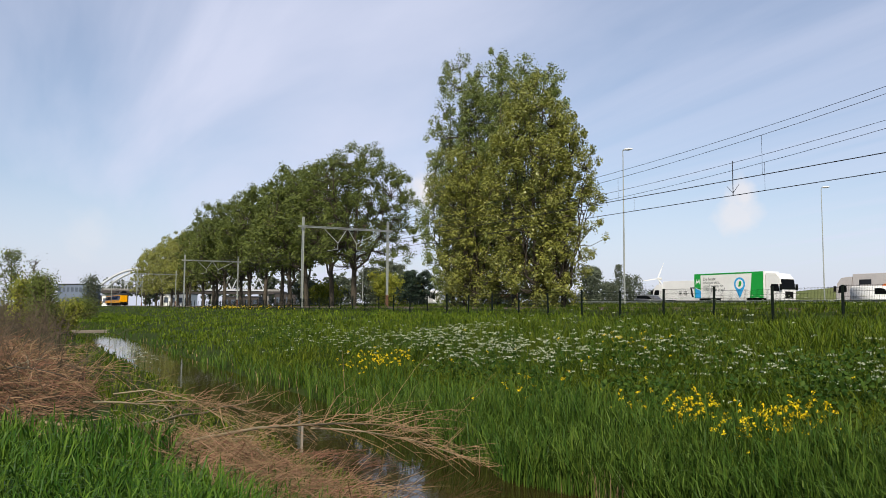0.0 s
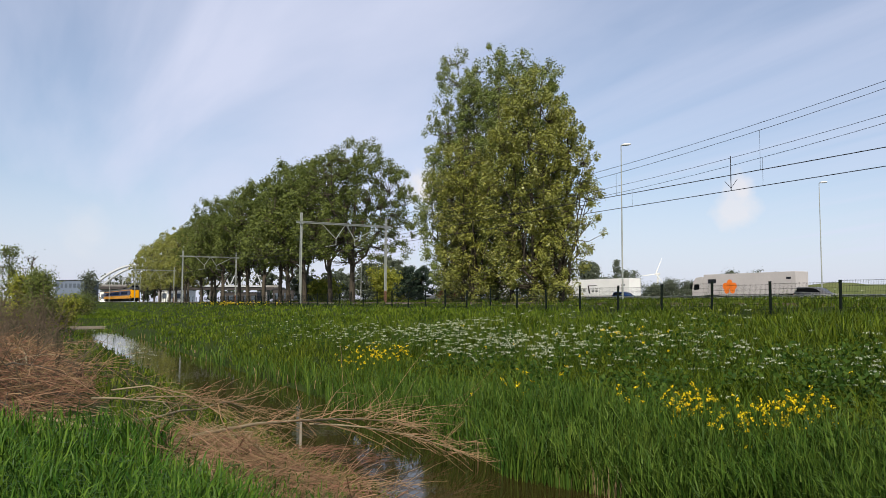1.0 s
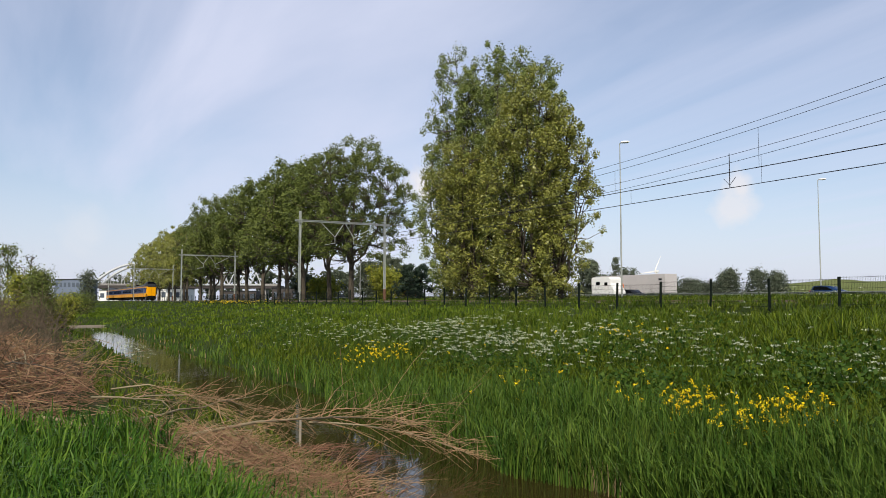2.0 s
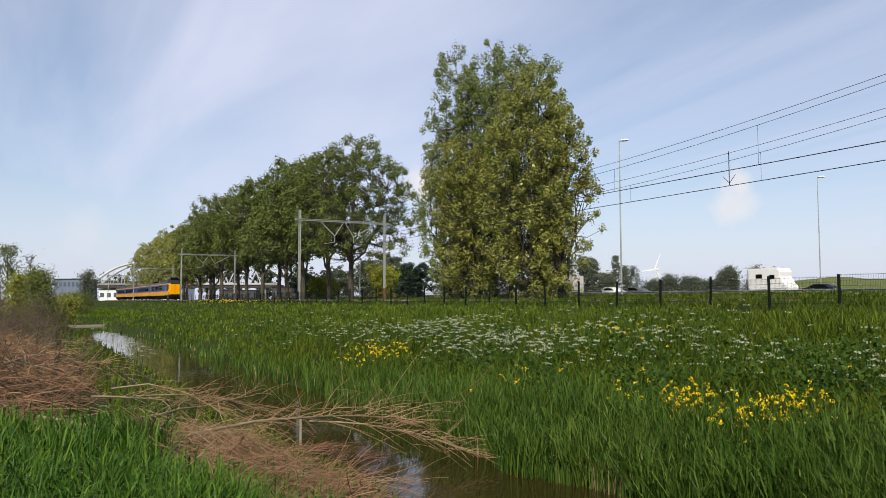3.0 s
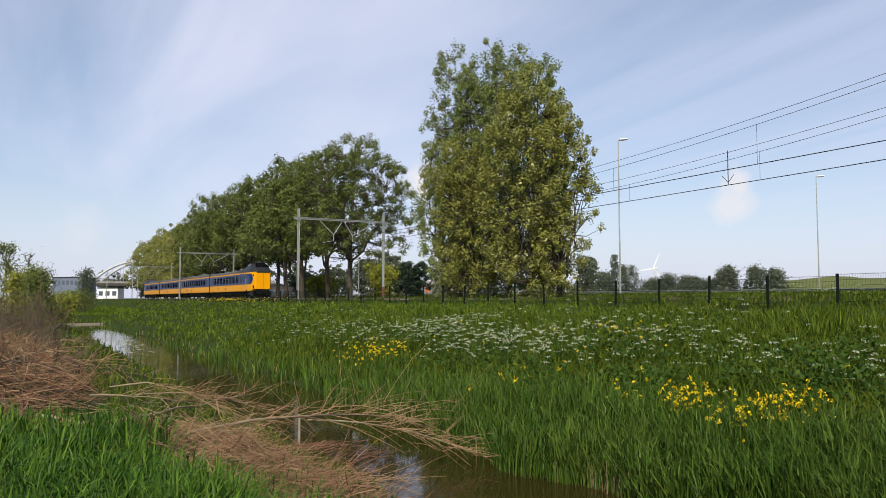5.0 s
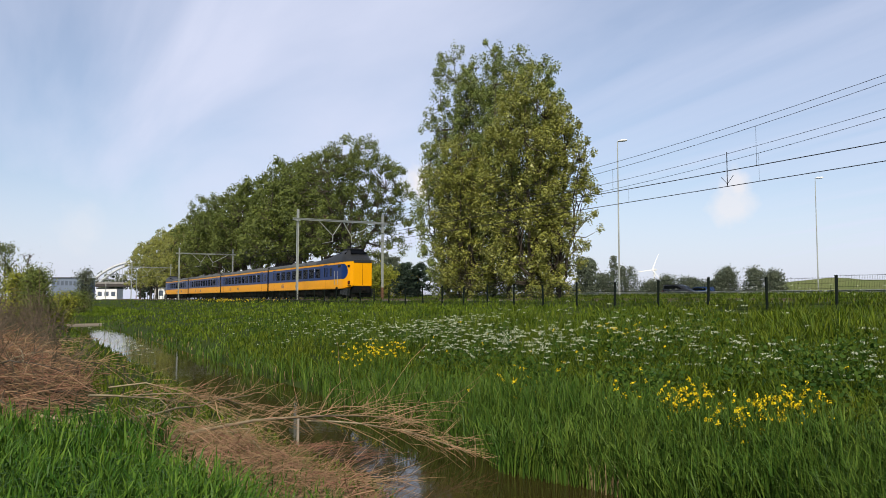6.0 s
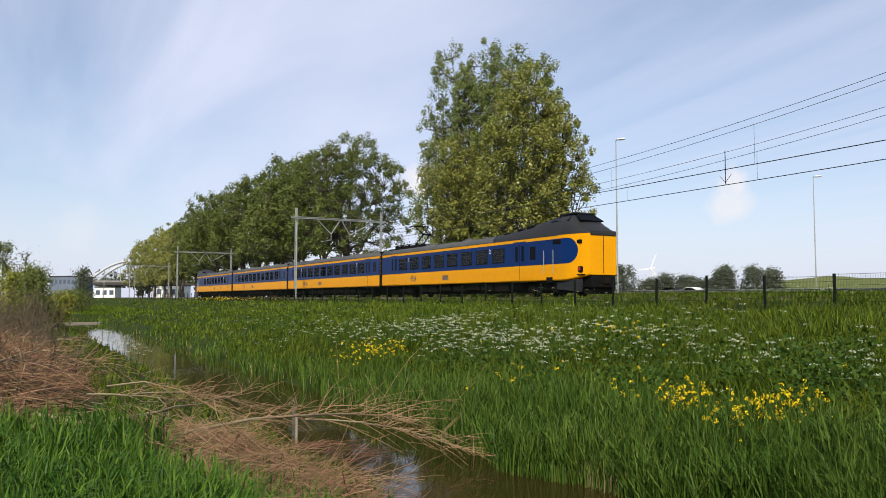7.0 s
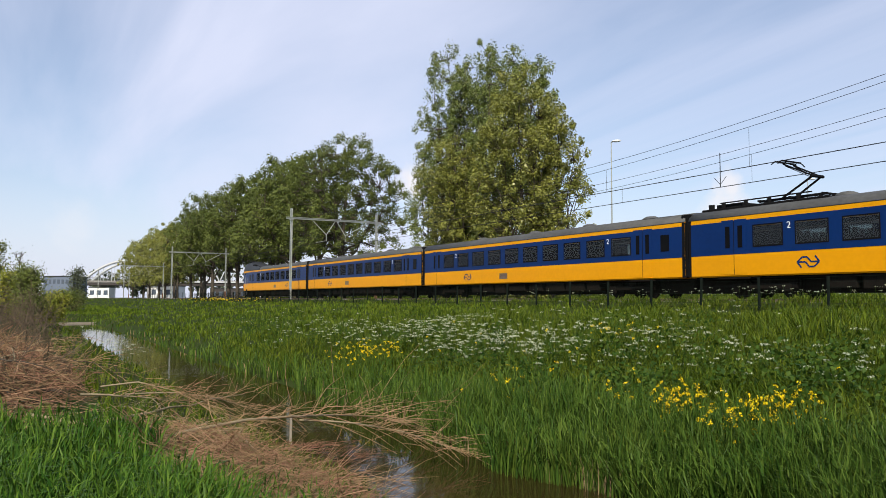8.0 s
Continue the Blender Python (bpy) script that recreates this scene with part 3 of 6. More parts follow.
def seat_row_mesh():
    """Two pairs of high-backed seats standing back to back."""
    bm = bmesh.new()
    for y in (-0.98, -0.5, 0.5, 0.98):
        for x in (-0.16, 0.16):
            box(bm, x - 0.07, x + 0.07, y - 0.22, y + 0.22, 1.7, 2.58, 0.05)
            box(bm, x - 0.05, x + 0.05, y - 0.14, y + 0.14, 2.56, 2.78, 0.04)
    return finish(bm, "seat_row", M["seat"])


def roof_mesh(xs, cab, mat, name="roof"):
    rings = []
    for x in xs:
        w, t = half_width(x, cab) - 0.012, roof_top(x, cab)
        ring = [(x, -w, EAVES + 0.003)]
        for k in range(0, 13):
            a = math.pi * k / 12
            c = math.cos(a)
            ring.append((x, -w * math.copysign(abs(c) ** 0.75, c), EAVES + 0.01 + (t - EAVES - 0.01) * math.sin(a) ** 0.8))
        ring.append((x, w, EAVES + 0.003))
        rings.append(ring)
    return finish(loft(bmesh.new(), rings), name, mat, True)


def band_mesh(x0, x1, round_end, cab, side, name="blue_band"):
    """The blue window band, lying 8 mm proud of the side."""
    bm = bmesh.new()
    cz, r = (WAIST + BAND_TOP) / 2, (BAND_TOP - WAIST) / 2
    cols = [x0] + list(np.arange(math.ceil(x0), -2.0 if cab else x1 - 0.3, 1.0))
    if cab:
        cols += list(np.arange(-2.0, x1 - r - 0.02, 0.08))
    if round_end:
        cols += [x1 - r + r * math.sin(a) for a in np.linspace(0, math.pi / 2, 12)]
    else:
        cols.append(x1)
    prev = None
    for x in cols:
        h = r if not round_end or x <= x1 - r else max(0.02, math.sqrt(max(0.0, r * r - (x - x1 + r) ** 2)))
        w = half_width(x, cab)
        ring = [bm.verts.new((x, side * y, z)) for y, z in ((w - 0.01, cz - h), (w + 0.008, cz - h), (w + 0.008, cz + h), (w - 0.01, cz + h))]
        if prev:
            for i in range(4):
                bm.faces.new((prev[i], prev[(i + 1) % 4], ring[(i + 1) % 4], ring[i]))
        prev = ring
    bmesh.ops.recalc_face_normals(bm, faces=bm.faces[:])
    return finish(bm, name, M["blue"])


def pane_mesh(w, h, mat="glass", name="window"):
    bm = bmesh.new()
    box(bm, -w / 2, w / 2, -0.012, 0.012, -h / 2, h / 2, 0.010)
    return finish(bm, name, M[mat])


def frame_mesh(w, h, t=0.05, mat="black", name="window_frame"):
    bm = bmesh.new()
    box(bm, -w / 2 - t, w / 2 + t, -0.008, 0.008, h / 2, h / 2 + t)
    box(bm, -w / 2 - t, w / 2 + t, -0.008, 0.008, -h / 2 - t, -h / 2)
    box(bm, -w / 2 - t, -w / 2, -0.008, 0.008, -h / 2, h / 2)
    box(bm, w / 2, w / 2 + t, -0.008, 0.008, -h / 2, h / 2)
    return finish(bm, name, M[mat])


SEATS = seat_row_mesh()
WIN = pane_mesh(1.38, 0.86, "clear_pane")
WINF = frame_mesh(1.38, 0.86, 0.045)
TOPBAR = finish(box(bmesh.new(), -0.69, 0.69, -0.014, 0.014, 0.17, 0.195), "top_light_bar", M["roof_dark"])
SMALL = pane_mesh(0.55, 0.80)
DOORW = pane_mesh(0.24, 0.95)


def text_mesh(text, size, mat):
    cu = bpy.data.curves.new("lettering", "FONT")
    cu.body, cu.size, cu.align_x, cu.align_y, cu.extrude = text, size, "CENTER", "CENTER", 0.004
    cu.resolution_u = 3
    ob = bpy.data.objects.new("lettering", cu)
    scene.collection.objects.link(ob)
    bpy.context.view_layer.update()
    me = bpy.data.meshes.new_from_object(ob.evaluated_get(bpy.context.evaluated_depsgraph_get()))
    bpy.data.objects.remove(ob)
    me.materials.clear()
    me.materials.append(mat)
    me.transform(Euler((radians(90), 0, 0)).to_matrix().to_4x4())
    return me


TWO = text_mesh("2", 0.40, M["white"])


def emblem_mesh():
    """A double-arrow emblem as two bent bars."""
    bm = bmesh.new()
    t = 0.075
    def stroke(pts):
        for (x0, z0), (x1, z1) in zip(pts, pts[1:]):
            d = Vector((x1 - x0, 0, z1 - z0)); n = Vector((-d.z, 0, d.x)).normalized() * t / 2
            q = [Vector((x0, 0, z0)) + n, Vector((x1, 0, z1)) + n, Vector((x1, 0, z1)) - n, Vector((x0, 0, z0)) - n]
            slab(bm, [(v.x, v.z) for v in q], -0.006, 0.0)
    for s in (1, -1):
        stroke([(s * x, s * z) for x, z in ((-0.34, -0.26), (-0.55, 0.0), (-0.30, 0.22), (-0.05, 0.22), (0.14, 0.0), (0.30, 0.0), (0.52, 0.0))])
    return finish(bm, "emblem", M["blue"])


EMBLEM = emblem_mesh()


def bogie(parent, x):
    bm = bmesh.new(); box(bm, x - 0.25, x + 0.25, -0.98, 0.98, 0.4, 0.85)
    b = part("bogie", bm, M["under"], parent)
    for s in (-1, 1):
        bm = bmesh.new(); box(bm, x - 1.7, x + 1.7, s * 1.06 - 0.07, s * 1.06 + 0.07, 0.42, 0.66, 0.03)
        part("side_frame", bm, M["under"], b)
        for dx in (-1.25, 1.25):
            bm = bmesh.new(); box(bm, x + dx - 0.2, x + dx + 0.2, s * 1.14 - 0.07, s * 1.14 + 0.09, 0.3, 0.62, 0.03)
            part("axle_box", bm, M["under"], b)
            bm = bmesh.new(); disc_y(bm, x + dx, s * 0.76, 0.46, 0.46, 0.13, 20)
            part("wheel", bm, M["under"], b)


def add_window(car, x, side, name="window", mesh=None, z=2.66, w=HALF):
    y = side * (w + 0.012)
    ob = part(name, mesh or WIN, None, car, m=pose(x, y, z))
    if mesh is None:
        part("window_frame", WINF, None, ob)
        part("top_light_bar", TOPBAR, None, ob)
    return ob


def carriage(length, cab, label, windows, doors, smalls, emblem_x, twos, grille_x):
    car = empty("railway_carriage", label, "train carriage", group="carriages of the train")
    back = -length + 0.25
    xa, xb = min(windows) - 0.76, max(windows) + 0.76
    part("body", body_mesh(length - 0.25, cab, xa, xb), None, car)
    # lining coloured dark for the unlit inside; it covers the yellow shell
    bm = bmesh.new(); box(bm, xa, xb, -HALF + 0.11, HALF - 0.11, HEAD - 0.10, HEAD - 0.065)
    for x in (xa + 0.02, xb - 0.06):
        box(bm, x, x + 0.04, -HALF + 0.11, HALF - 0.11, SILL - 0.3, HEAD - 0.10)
    part("dark_lining", bm, M["seat"], car, "ceiling and end partitions coloured dark for the unlit carriage inside")
    for x in windows:
        part("seat_row", SEATS, None, car, "dark seats behind the windows", m=pose(x + 1.0, 0, 0))
    xs = stations(length - 0.25, cab)
    if cab:
        part("roof", roof_mesh([x for x in xs if x < -9.2] + [-9.25], cab, M["roof"]), None, car, "grey carriage roof")
        part("cab_roof", roof_mesh([-9.25] + [x for x in xs if x > -9.2], cab, M["roof_dark"], "cab_roof"), None, car, "dark raised cab roof")
    else:
        part("roof", roof_mesh(xs, cab, M["roof"]), None, car, "grey carriage roof")
    for x in ([back] if cab else [back, 0.0]):
        s = -1 if x == back else 1
        bm = bmesh.new()
        ends = [(-1.44, 0.97), (1.44, 0.97), (1.44, 3.5), (1.0, 3.9), (-1.0, 3.9), (-1.44, 3.5)]
        a = [bm.verts.new((x + s * 0.002, y, z)) for y, z in ends]; b = [bm.verts.new((x + s * 0.03, y, z)) for y, z in ends]
        bm.faces.new(a); bm.faces.new(b[::-1])
        for k in range(6):
            bm.faces.new((a[k], b[k], b[(k + 1) % 6], a[(k + 1) % 6]))
        bmesh.ops.recalc_face_normals(bm, faces=bm.faces[:])
        part("end_wall", bm, M["black"], car, "black end wall")
    for side in (-1, 1):
        part("blue_band", band_mesh(xb, -0.72 if cab else -0.02, cab, cab, side), None, car, "blue painted window band")
        part("blue_band", band_mesh(back + 0.02, xa, False, False, side), None, car, "blue painted window band")
        part("blue_band", window_band_mesh(windows, xa, xb, side), None, car, "blue painted window band")
        for x in windows:
            add_window(car, x, side)
        for x in smalls:
            add_window(car, x, side, "small_window", SMALL)
        for x in doors:
            bm = bmesh.new()
            for s in (-1, 1):
                box(bm, x + s * 0.34 - 0.325, x + s * 0.34 + 0.325, side * (HALF + 0.009), side * (HALF + 0.016), BOTTOM + 0.12, WAIST - 0.006)
            d = part("door", bm, M["yellow"], car)
            bm = bmesh.new()
            for s in (-1, 1):
                box(bm, x + s * 0.34 - 0.325, x + s * 0.34 + 0.325, side * (HALF + 0.009), side * (HALF + 0.016), WAIST, BAND_TOP + 0.05)
            part("door_upper", bm, M["blue"], d)
            bm = bmesh.new(); box(bm, x - 0.012, x + 0.012, side * (HALF + 0.01), side * (HALF + 0.02), BOTTOM + 0.1, BAND_TOP)
            part("door_seal", bm, M["black"], d)
            for s in (-1, 1):
                part("door_window", DOORW, None, d, m=pose(x + s * 0.33, side * (HALF + 0.02), 2.68))
            bm = bmesh.new(); box(bm, x - 0.8, x + 0.8, side * 1.40, side * 1.56, BOTTOM - 0.10, BOTTOM - 0.03, 0.01)
            part("door_step", bm, M["under"], d)
        for x in twos:
            part("class_number", TWO, None, car, "white class number 2", m=pose(x, side * (HALF + 0.012), 2.98, 0, 0, 0 if side < 0 else 180))
        if emblem_x is not None:
            part("emblem", EMBLEM, None, car, "blue double arrow emblem", m=pose(emblem_x, side * (HALF + 0.004), 1.46) @ Matrix.Diagonal((0.88, 1, 0.88, 1)))
        for x in grille_x:
            bm = bmesh.new()
            for k in range(5):
                box(bm, x - 0.42, x + 0.42, side * (HALF - 0.01), side * (HALF + 0.012), 1.27 + 0.065 * k, 1.31 + 0.065 * k)
            box(bm, x - 0.45, x + 0.45, side * (HALF - 0.02), side * (HALF + 0.004), 1.24, 1.60)
            part("grille", bm, M["rail"], car, "brown vent grille")
    # thin dark sill between blue and yellow, and gutters
    for side in (-1, 1):
        bm = bmesh.new()
        box(bm, back, -2.2 if cab else -0.02, side * (HALF - 0.02), side * (HALF + 0.012), EAVES - 0.012, EAVES + 0.012)
        part("gutter", bm, M["roof_dark"], car)
        # black strips added on the ends, widening the dark gap between carriages
        for x0, x1 in ([(back, back + 0.14)] if cab else [(back, back + 0.14), (-0.16, 0.0)]):
            bm = bmesh.new(); box(bm, x0, x1, side * (HALF - 0.02), side * (HALF + 0.014), BOTTOM + 0.02, EAVES - 0.02)
            part("gap_dark_strip", bm, M["black"], car, "black strip added to widen the dark gap between carriages")
    # underframe boxes
    rng = random.Random(int(length * 10) + len(windows))
    x = -6.3
    while x > -length + 7.2:
        w = rng.uniform(0.8, 1.9)
        bm = bmesh.new()
        box(bm, x - w, x, -1.22, 1.22, rng.uniform(0.32, 0.5), BOTTOM, 0.03)
        part("equipment_box", bm, M["under"], car)
        x -= w + rng.uniform(0.15, 0.5)
    bm = bmesh.new(); box(bm, back + 0.3, -1.9 if cab else -0.3, -1.3, 1.3, 0.86, BOTTOM + 0.03)
    part("underframe", bm, M["under"], car)
    # dark block added for the shade and gear beneath the floor
    bm = bmesh.new(); box(bm, -length + 0.1, -2.2 if cab else -0.2, -0.62, 0.62, 0.24, 0.9)
    part("underfloor_shade_block", bm, M["under"], car)
    bogie(car, -4.0); bogie(car, -length + 3.9)
    # roof vents and panels
    for x in ([-14.2, -20.0] if cab else [-3.4, -8.2, -13.4, -19.5]):
        bm = bmesh.new()
        bmesh.ops.create_uvsphere(bm, u_segments=12, v_segments=6, radius=0.5, matrix=Matrix.LocRotScale((x, -0.2, 4.03), None, (1.0, 0.9, 0.42)))
        part("roof_vent", bm, M["roof"], car, smooth=True)
    if not cab:
        for x in (-2.2, -length + 2.4):
            bm = bmesh.new(); box(bm, x - 1.0, x + 1.0, -1.1, 1.1, 3.92, 4.0, 0.03)
            part("roof_panel", bm, M["roof_dark"], car)
    # gangway bellows to the next carriage
    bm = bmesh.new()
    for k in range(4):
        xx = -length + 0.30 - 0.14 * k
        box(bm, xx - 0.12, xx, -1.40, 1.40, 1.0, 3.92, 0.03)
    part("gangway_bellows", bm, M["black"], car)
    return car


def add_cab(car):
    # front: windscreen high up, end doors, coupling, lamps
    bm = bmesh.new()
    rings = []
    for x, z in ((-1.70, 4.82), (-0.98, 4.33)):
        w = 0.60 if x < -1.2 else 0.86
        rings.append((x, w, z))
    (xa, wa, za), (xb, wb, zb) = rings
    n = Vector((zb - za, 0, -(xb - xa)))
    n = Vector((abs(n.x), 0, abs(n.z))).normalized() * 0.05
    v = [bm.verts.new(Vector(p) + o) for o in (n * 0.4, n * 1.6) for p in ((xa, -wa, za), (xa, wa, za), (xb, wb, zb), (xb, -wb, zb))]
    for q in ((0, 1, 2, 3), (4, 5, 6, 7), (0, 1, 5, 4), (1, 2, 6, 5), (2, 3, 7, 6), (3, 0, 4, 7)):
        bm.faces.new([v[i] for i in q])
    bmesh.ops.recalc_face_normals(bm, faces=bm.faces[:])
    part("windscreen", bm, M["glass"], car)
    for side in (-1, 1):
        bm = bmesh.new()
        q = [(-3.15, 4.40, 1.235), (-1.55, 4.38, 1.19), (-1.75, 4.72, 0.80), (-2.75, 4.75, 0.80)]
        a = [bm.verts.new((x, side * (y - 0.05), z - 0.04)) for x, z, y in q]; b = [bm.verts.new((x, side * (y + 0.02), z + 0.012)) for x, z, y in q]
        bm.faces.new(a); bm.faces.new(b[::-1])
        for k in range(4):
            bm.faces.new((a[k], b[k], b[(k + 1) % 4], a[(k + 1) % 4]))
        bmesh.ops.recalc_face_normals(bm, faces=bm.faces[:])
        part("cab_side_window", bm, M["glass"], car)
        # cab door with upright grab rails
        bm = bmesh.new(); box(bm, -3.45, -2.75, side * (HALF - 0.01), side * (HALF + 0.014), WAIST + 0.02, BAND_TOP - 0.06, 0.004)
        d = part("cab_door", bm, M["blue"], car)
        for x in (-3.55, -2.65):
            bm = bmesh.new(); bar(bm, (x, side * (HALF + 0.07), 1.35), (x, side * (HALF + 0.07), 2.75), 0.022)
            part("grab_rail", bm, M["galv"], d)
        bm = bmesh.new(); box(bm, -3.4, -2.8, side * (HALF - 0.01), side * (HALF + 0.01), BOTTOM - 0.08, 1.16, 0.01)
        part("cab_step", bm, M["under"], d)
        bm = bmesh.new(); box(bm, -3.35, -2.0, side * (HALF - 0.012), side * (HALF + 0.013), 3.06, 3.34, 0.006)
        part("cab_louvre", bm, M["glass"], car)
        bm = bmesh.new(); box(bm, -0.80, -0.42, side * 1.0, side * 1.245, 1.36, 1.74, 0.09)
        h = part("headlight", bm, M["black"], car, m=None)
        bm = bmesh.new(); disc_y(bm, -0.60, side * 1.25, 1.58, 0.10, 0.03, 14)
        part("lens", bm, M["redlamp"], h)
        bm = bmesh.new(); box(bm, -1.0, -0.3, side * 1.0, side * 1.255, 1.22, 1.29, 0.02)
        part("lamp_bracket", bm, M["black"], car)
        bm = bmesh.new(); box(bm, -0.95, -0.45, side * 1.12, side * 1.25, 3.02, 3.24, 0.04)
        part("upper_lamp", bm, M["black"], car)
        bm = bmesh.new(); slab(bm, [(-2.6, 0.45), (-0.5, 0.3), (-0.45, 1.0), (-1.2, 0.98), (-2.6, 0.9)], side * 1.12, side * 1.28)
        part("side_skirt", bm, M["roof_dark"], car)
    bm = bmesh.new()
    box(bm, 0.004, 0.03, -0.012, 0.012, 1.35, 3.45)
    part("end_door_seam", bm, M["under"], car)
    bm = bmesh.new(); box(bm, -0.25, 0.05, -0.93, 0.93, EAVES - 0.12, EAVES + 0.16, 0.05)
    part("front_brow", bm, M["roof_dark"], car)
    bm = bmesh.new()
    box(bm, -0.9, 0.02, -0.85, 0.85, 0.55, 1.2, 0.06)
    part("coupling_recess", bm, M["black"], car)
    bm = bmesh.new()
    box(bm, -0.1, 0.36, -0.2, 0.2, 0.75, 1.05, 0.04)
    box(bm, 0.0, 0.2, -0.42, 0.42, 0.56, 0.72, 0.03)
    part("coupler", bm, M["under"], car)
    bm = bmesh.new(); box(bm, -0.5, -0.3, -1.0, 1.0, 0.18, 0.42, 0.03)
    part("rail_guard", bm, M["under"], car)
    bm = bmesh.new(); box(bm, -3.0, -1.55, -0.74, 0.74, 4.83, 4.92, 0.03)
    part("roof_brow", bm, M["roof_dark"], car)
    for x in (-5.4, -6.4, -8.0):
        bm = bmesh.new(); box(bm, x - 0.35, x + 0.35, -1.2, 1.2, 3.9, roof_top(x, True) - 0.12, 0.04)
        part("roof_hatch", bm, M["black"], car)
    return car


def add_pantograph(car, x):
    p = bmesh.new()
    for s in (-0.55, 0.55):
        box(p, x - 1.6, x + 1.6, s - 0.05, s + 0.05, 4.16, 4.26)
    for dx in (-1.5, 0, 1.5):
        box(p, x + dx - 0.05, x + dx + 0.05, -0.75, 0.75, 4.18, 4.26)
    for dx in (-1.3, 1.3):
        for s in (-0.55, 0.55):
            bar(p, (x + dx, s, 4.0), (x + dx, s, 4.2), 0.08, n=8)
    pg = part("pantograph", p, M["black"], car, "black raised pantograph on the roof")
    bm = bmesh.new()
    for s in (-0.35, 0.35):
        bar(bm, (x - 0.6, s, 4.28), (x + 0.78, s * 0.8, 5.05), 0.05)
    bar(bm, (x + 0.78, -0.4, 5.05), (x + 0.78, 0.4, 5.05), 0.07)
    part("lower_arm", bm, M["black"], pg)
    bm = bmesh.new()
    for s in (-0.25, 0.25):
        bar(bm, (x + 0.78, s, 5.05), (x - 0.55, s * 1.3, 5.72), 0.035)
        bar(bm, (x + 0.70, s, 5.0), (x - 0.45, s * 1.3, 5.62), 0.015)
    part("upper_arm", bm, M["black"], pg)
    bm = bmesh.new()
    for dx in (-0.72, -0.40):
        box(bm, x + dx - 0.04, x + dx + 0.04, -0.62, 0.62, 5.80, 5.86, 0.01)
        for s in (-1, 1):
            bar(bm, (x + dx, s * 0.62, 5.83), (x + dx, s * 0.88, 5.68), 0.025)
    for s in (-0.35, 0.35):
        bar(bm, (x - 0.72, s, 5.80), (x - 0.40, s, 5.72), 0.02); bar(bm, (x - 0.55, s, 5.72), (x - 0.40, s, 5.80), 0.02)
    part("collector_head", bm, M["black"], pg)
    bm = bmesh.new()
    box(bm, x - 4.4, x + 1.9, -1.0, 1.0, 3.94, 4.08, 0.04)
    for dx in (-3.4, -2.2, -1.0, 0.4):
        bar(bm, (x + dx, -0.7, 4.05), (x + dx, -0.7, 4.32), 0.09, n=8)
    bar(bm, (x - 3.6, -0.7, 4.34), (x + 1.0, -0.7, 4.34), 0.03)
    box(bm, x - 3.9, x - 2.5, -0.6, 0.6, 4.10, 4.30, 0.05)
    bar(bm, (x - 4.7, 0.0, 3.95), (x - 4.7, 0.0, 4.42), 0.14, n=10)
    part("roof_equipment", bm, M["black"], car)


LEAD, MID = 27.25, 26.3
lead = carriage(LEAD, True, "yellow and blue train power car with raised driver's cab", [-8.6 - 2.02 * k for k in range(8)], [-6.15, -24.45], [-4.75],
                -20.9, (-9.61, -21.73), (-15.7,))
add_cab(lead); add_pantograph(lead, -22.2)
mid = carriage(MID, False, "yellow and blue passenger carriage with dark square windows", [-4.3 - 1.99 * k for k in range(10)], [-2.75, -24.0], [-1.25],
               -19.6, (-5.3, -21.2), (-15.2,))
TRAIN = [(lead, 0.0, 0)]
TRAIN.append((mid, -LEAD, 0))
TRAIN.append((copy_thing(mid, pose(0, 0, 0)), -LEAD - MID, 0))
tail = carriage(LEAD, True, "yellow and blue rear driving carriage of the train", [-8.6 - 2.02 * k for k in range(8)], [-6.15, -24.45], [-4.75],
                -20.3, (-9.61, -21.73), (-15.7,))
add_cab(tail)
TRAIN.append((tail, -LEAD - 2 * MID - LEAD, 180))
FRONT_AT_7, SPEED = -33.4, 35.0


def train_rows(offset, turn):
    return [(t, pose(FRONT_AT_7 + SPEED * (t - 7.0) + offset, TRACKS[0], 0, 0, 0, turn)) for t in (0.0, 2.0, 4.0, 6.0, 8.0)]


